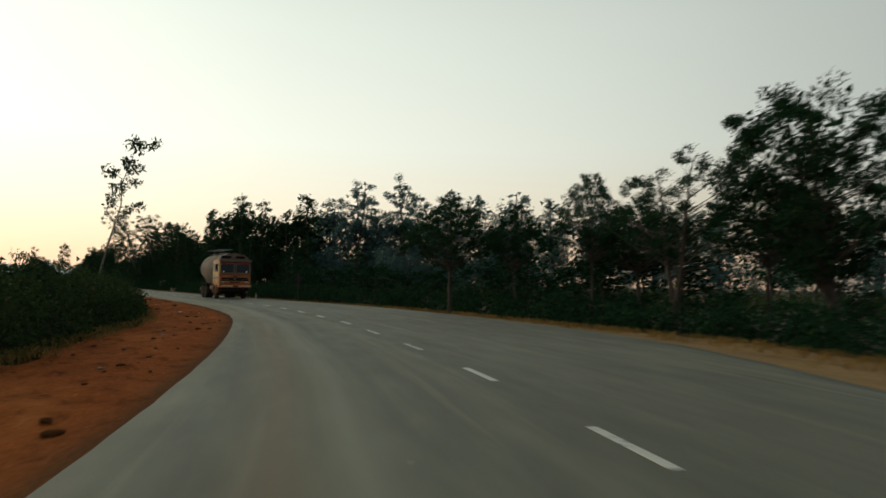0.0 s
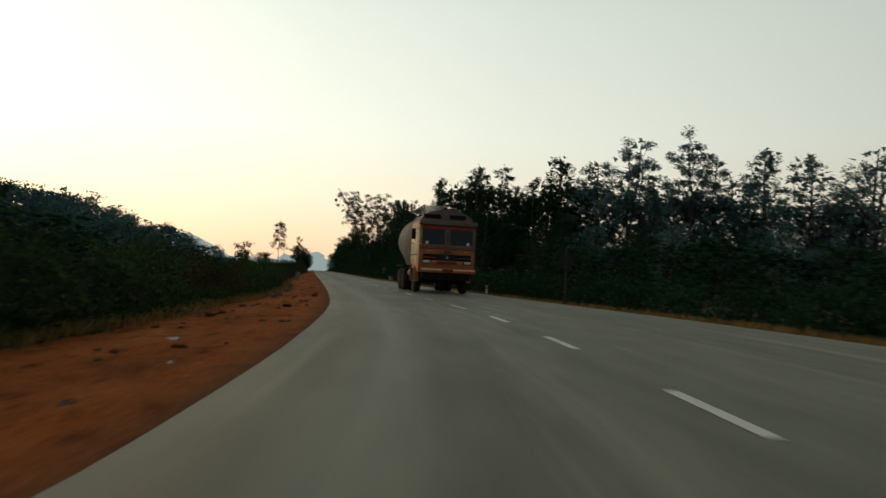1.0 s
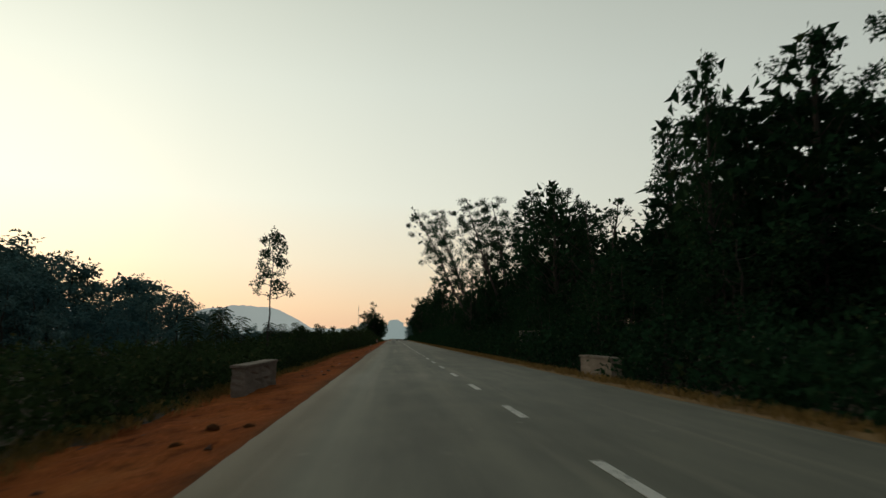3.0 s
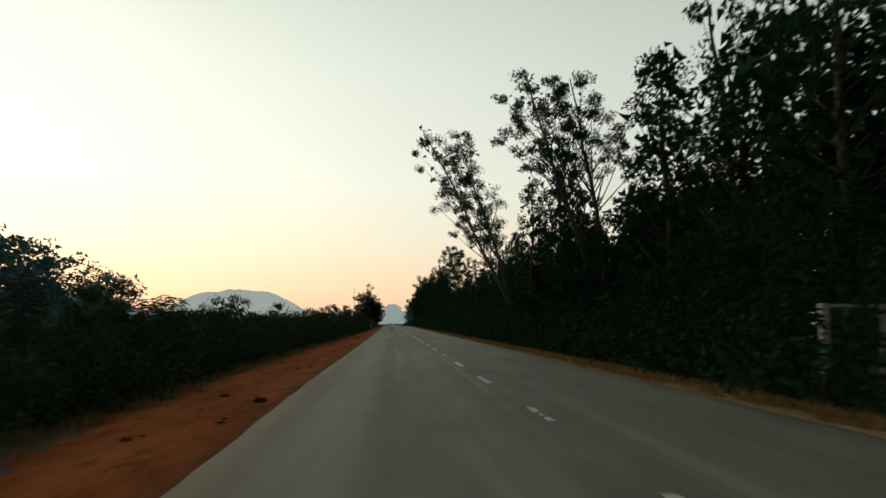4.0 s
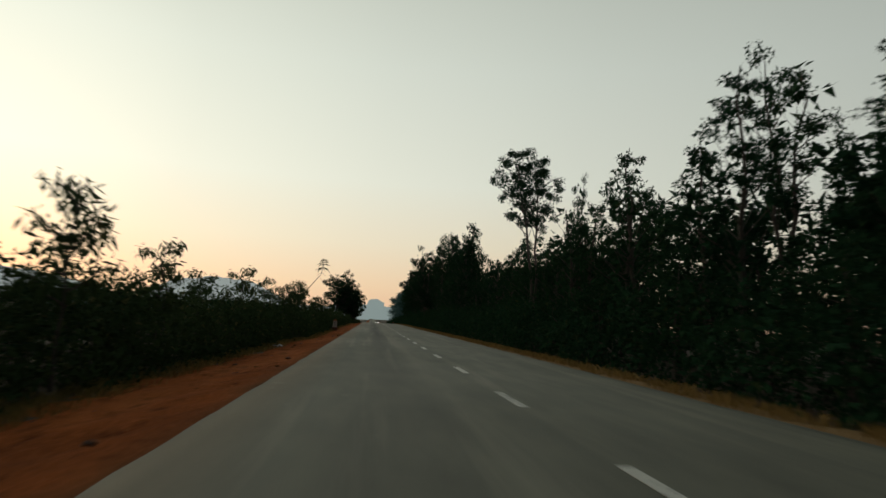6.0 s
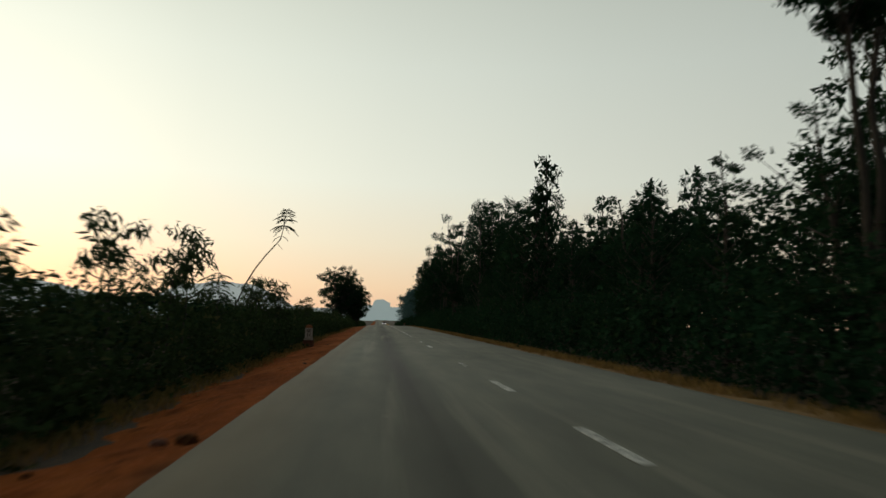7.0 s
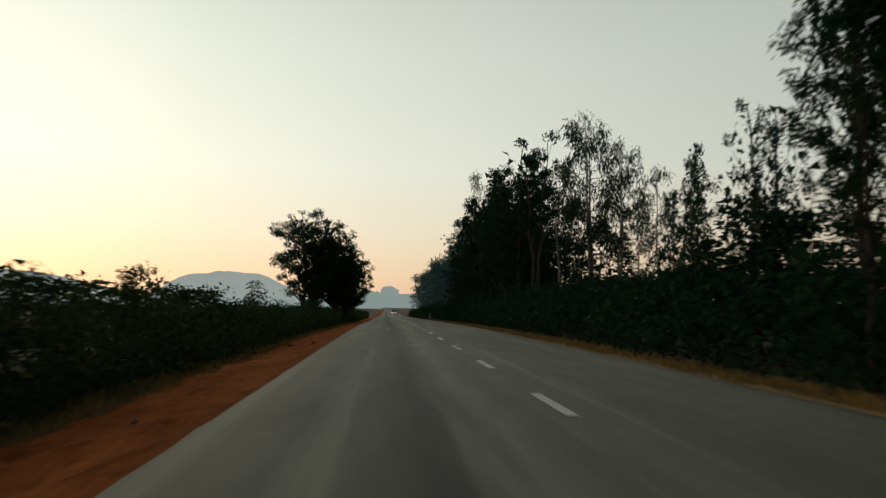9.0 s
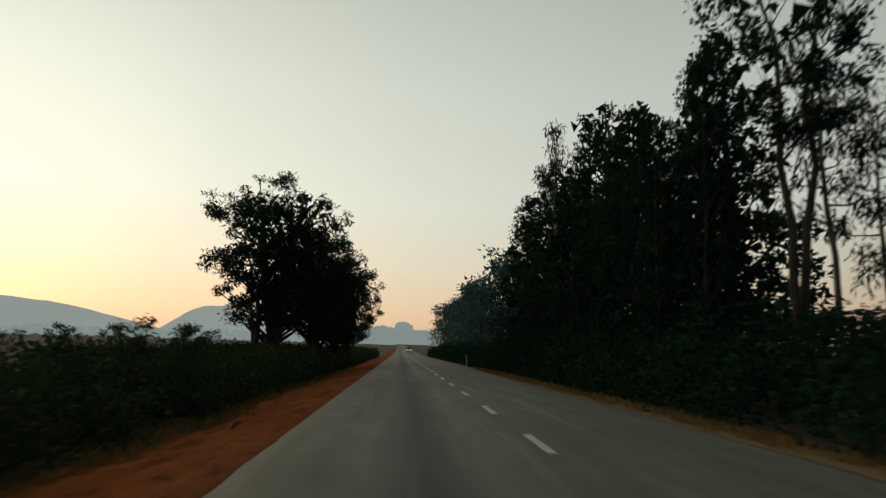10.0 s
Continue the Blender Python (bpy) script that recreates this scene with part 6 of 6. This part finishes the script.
        arch.faces.new(rings[-1][::-1])
        bmesh.ops.recalc_face_normals(arch, faces=arch.faces)
        part("wheel_arch", arch, ORANGE, cab)
        mirror = part("mirror_arm", add_rod(bmesh.new(), (side * 1.15, 0.12, 2.45), (side * 1.38, -0.02, 2.40), 0.014), CHASSIS, cab)
        part("mirror", box((side * 1.38 - 0.085, -0.05, 2.02), (side * 1.38 + 0.085, -0.01, 2.40), 0.015), CHASSIS, mirror)
        part("mud_flap", box((side * 0.85 - 0.3, 6.28, 0.22), (side * 0.85 + 0.3, 6.31, 0.85), 0.004), MAROON, ob)
        part("air_cylinder", lathe([(2.35, 0.02), (2.36, 0.14), (2.40, 0.17), (3.10, 0.17), (3.14, 0.14), (3.15, 0.02)], 20, "Y"), TANK, ob, "dusty grey air cylinder").location = (side * 0.96, 0, 0.80)
        # dark box added to stand for the black shade under the lorry
        part("side_box", box((side * 0.72 - 0.2, 2.2, 0.42), (side * 0.72 + 0.2, 3.55, 1.02), 0.02), CHASSIS, ob)
        for y in (4.5, 5.62):
            wheel(ob, side * 1.03, y, 0.5, 0.26)
            wheel(ob, side * 0.72, y, 0.5, 0.26)
        wheel(ob, side * 0.99, 1.35, 0.5, 0.28)
        rail = part("rear_guard", box((side * 0.92 - 0.3, 3.95, 1.08), (side * 0.92 + 0.3, 6.26, 1.13), 0.015), CHASSIS, ob)
        part("chassis_rail", box((side * 0.42 - 0.05, 0.3, 0.72), (side * 0.42 + 0.05, 6.6, 0.98), 0.012), CHASSIS, ob)
        for y in (3.3, 6.3):
            part("saddle", box((side * 0.62 - 0.12, y - 0.1, 0.98), (side * 0.62 + 0.12, y + 0.1, 1.55), 0.015), TANK, ob)
    for y in (1.35, 4.5, 5.62):
        part("axle", add_rod(bmesh.new(), (-0.9, y, 0.5), (0.9, y, 0.5), 0.09, None, 10), CHASSIS, ob)
    # the tank: a cylinder with dished ends that hangs lowest in the middle
    bm = lathe([(2.16, 0.05), (2.20, 0.45), (2.34, 0.82), (2.55, 1.02), (2.80, 1.16), (4.7, 1.20), (6.3, 1.18), (6.75, 1.08), (7.08, 0.88), (7.32, 0.5), (7.4, 0.05)], 40, "Y")
    for v in bm.verts:
        if v.co.z < -0.2:
            f = 1 - abs(v.co.y - 4.2) / 3.2
            v.co.z -= 0.42 * max(0.0, f) * min(1.0, (-v.co.z - 0.2) / 0.6)
        if v.co.z < 0 and v.co.y > 4.8:
            v.co.z *= 1 - 0.42 * min(1.0, (v.co.y - 4.8) / 2.4)
        v.co.z += 2.26
    tank = part("tank", bm, TANK, ob, "dusty grey cylindrical cement tank")
    for y in (4.7,):
        part("tank_band", lathe([(y - 0.03, 1.16), (y - 0.02, 1.215), (y + 0.02, 1.215), (y + 0.03, 1.16)], 40, "Y"), TANK, tank).location = (0, 0, 2.26)
    walkway = part("walkway", box((-0.34, 2.9, 3.47), (0.34, 7.15, 3.50), 0.006), STEEL, tank, "metal walkway along the tank's top")
    for x in (-0.52, 0.52):
        part("hand_rail", add_rod(bmesh.new(), (x, 2.9, 3.82), (x, 7.15, 3.82), 0.022), CHASSIS, walkway)
        for k in range(12):
            y = 2.95 + k * 0.375
            part("rail_post", add_rod(bmesh.new(), (x, y, 3.30), (x, y, 3.82), 0.014, None, 6), CHASSIS, walkway)
    for k in range(12):
        y = 2.95 + k * 0.375
        part("rung", box((-0.52, y - 0.03, 3.78), (0.52, y + 0.03, 3.805)), STEEL, walkway)
    for y in (3.6, 5.9):
        part("hatch", lathe([(0.0, 0.30), (0.10, 0.30), (0.14, 0.24), (0.15, 0.02)], 20, "Z"), STEEL, tank).location = (0, y, 3.40)
    part("discharge_pipe", add_rod(bmesh.new(), (0.7, 7.0, 1.45), (0.7, 4.0, 1.12), 0.07, None, 12), STEEL, tank)
    part("rear_beam", box((-1.1, 6.6, 0.62), (1.1, 6.7, 0.76), 0.015), ORANGE, ob)
    return ob


lorry()


# ---------------------------------------------------------------- car far down the road, lamps lit
def far_car():
    ob = thing("car", pose(1.35, 505.0, 0.006 + grade(506)), "small pale car far down the road with lit headlamps", "car")
    bm = box((-0.82, 0.0, 0.42), (0.82, 3.8, 0.95), 0.12, 3)
    body = part("body", bm, STEEL, ob)
    bm = box((-0.70, 0.9, 0.95), (0.70, 3.4, 1.46), 0.2, 3)
    part("cabin", bm, GLASS, ob)
    glow = plain_glow("headlamp_glow", (1.0, 0.96, 0.88), 7.0)
    for x in (-0.6, 0.6):
        lamp = part("headlamp", lathe([(-0.03, 0.02), (-0.02, 0.12), (0.06, 0.13)], 16, "Y"), glow, body, "lit white headlamp")
        lamp.location = (x, -0.005, 0.68)
        for y in (0.75, 3.0):
            wheel(ob, x * 1.18, y, 0.3, 0.18)


far_car()
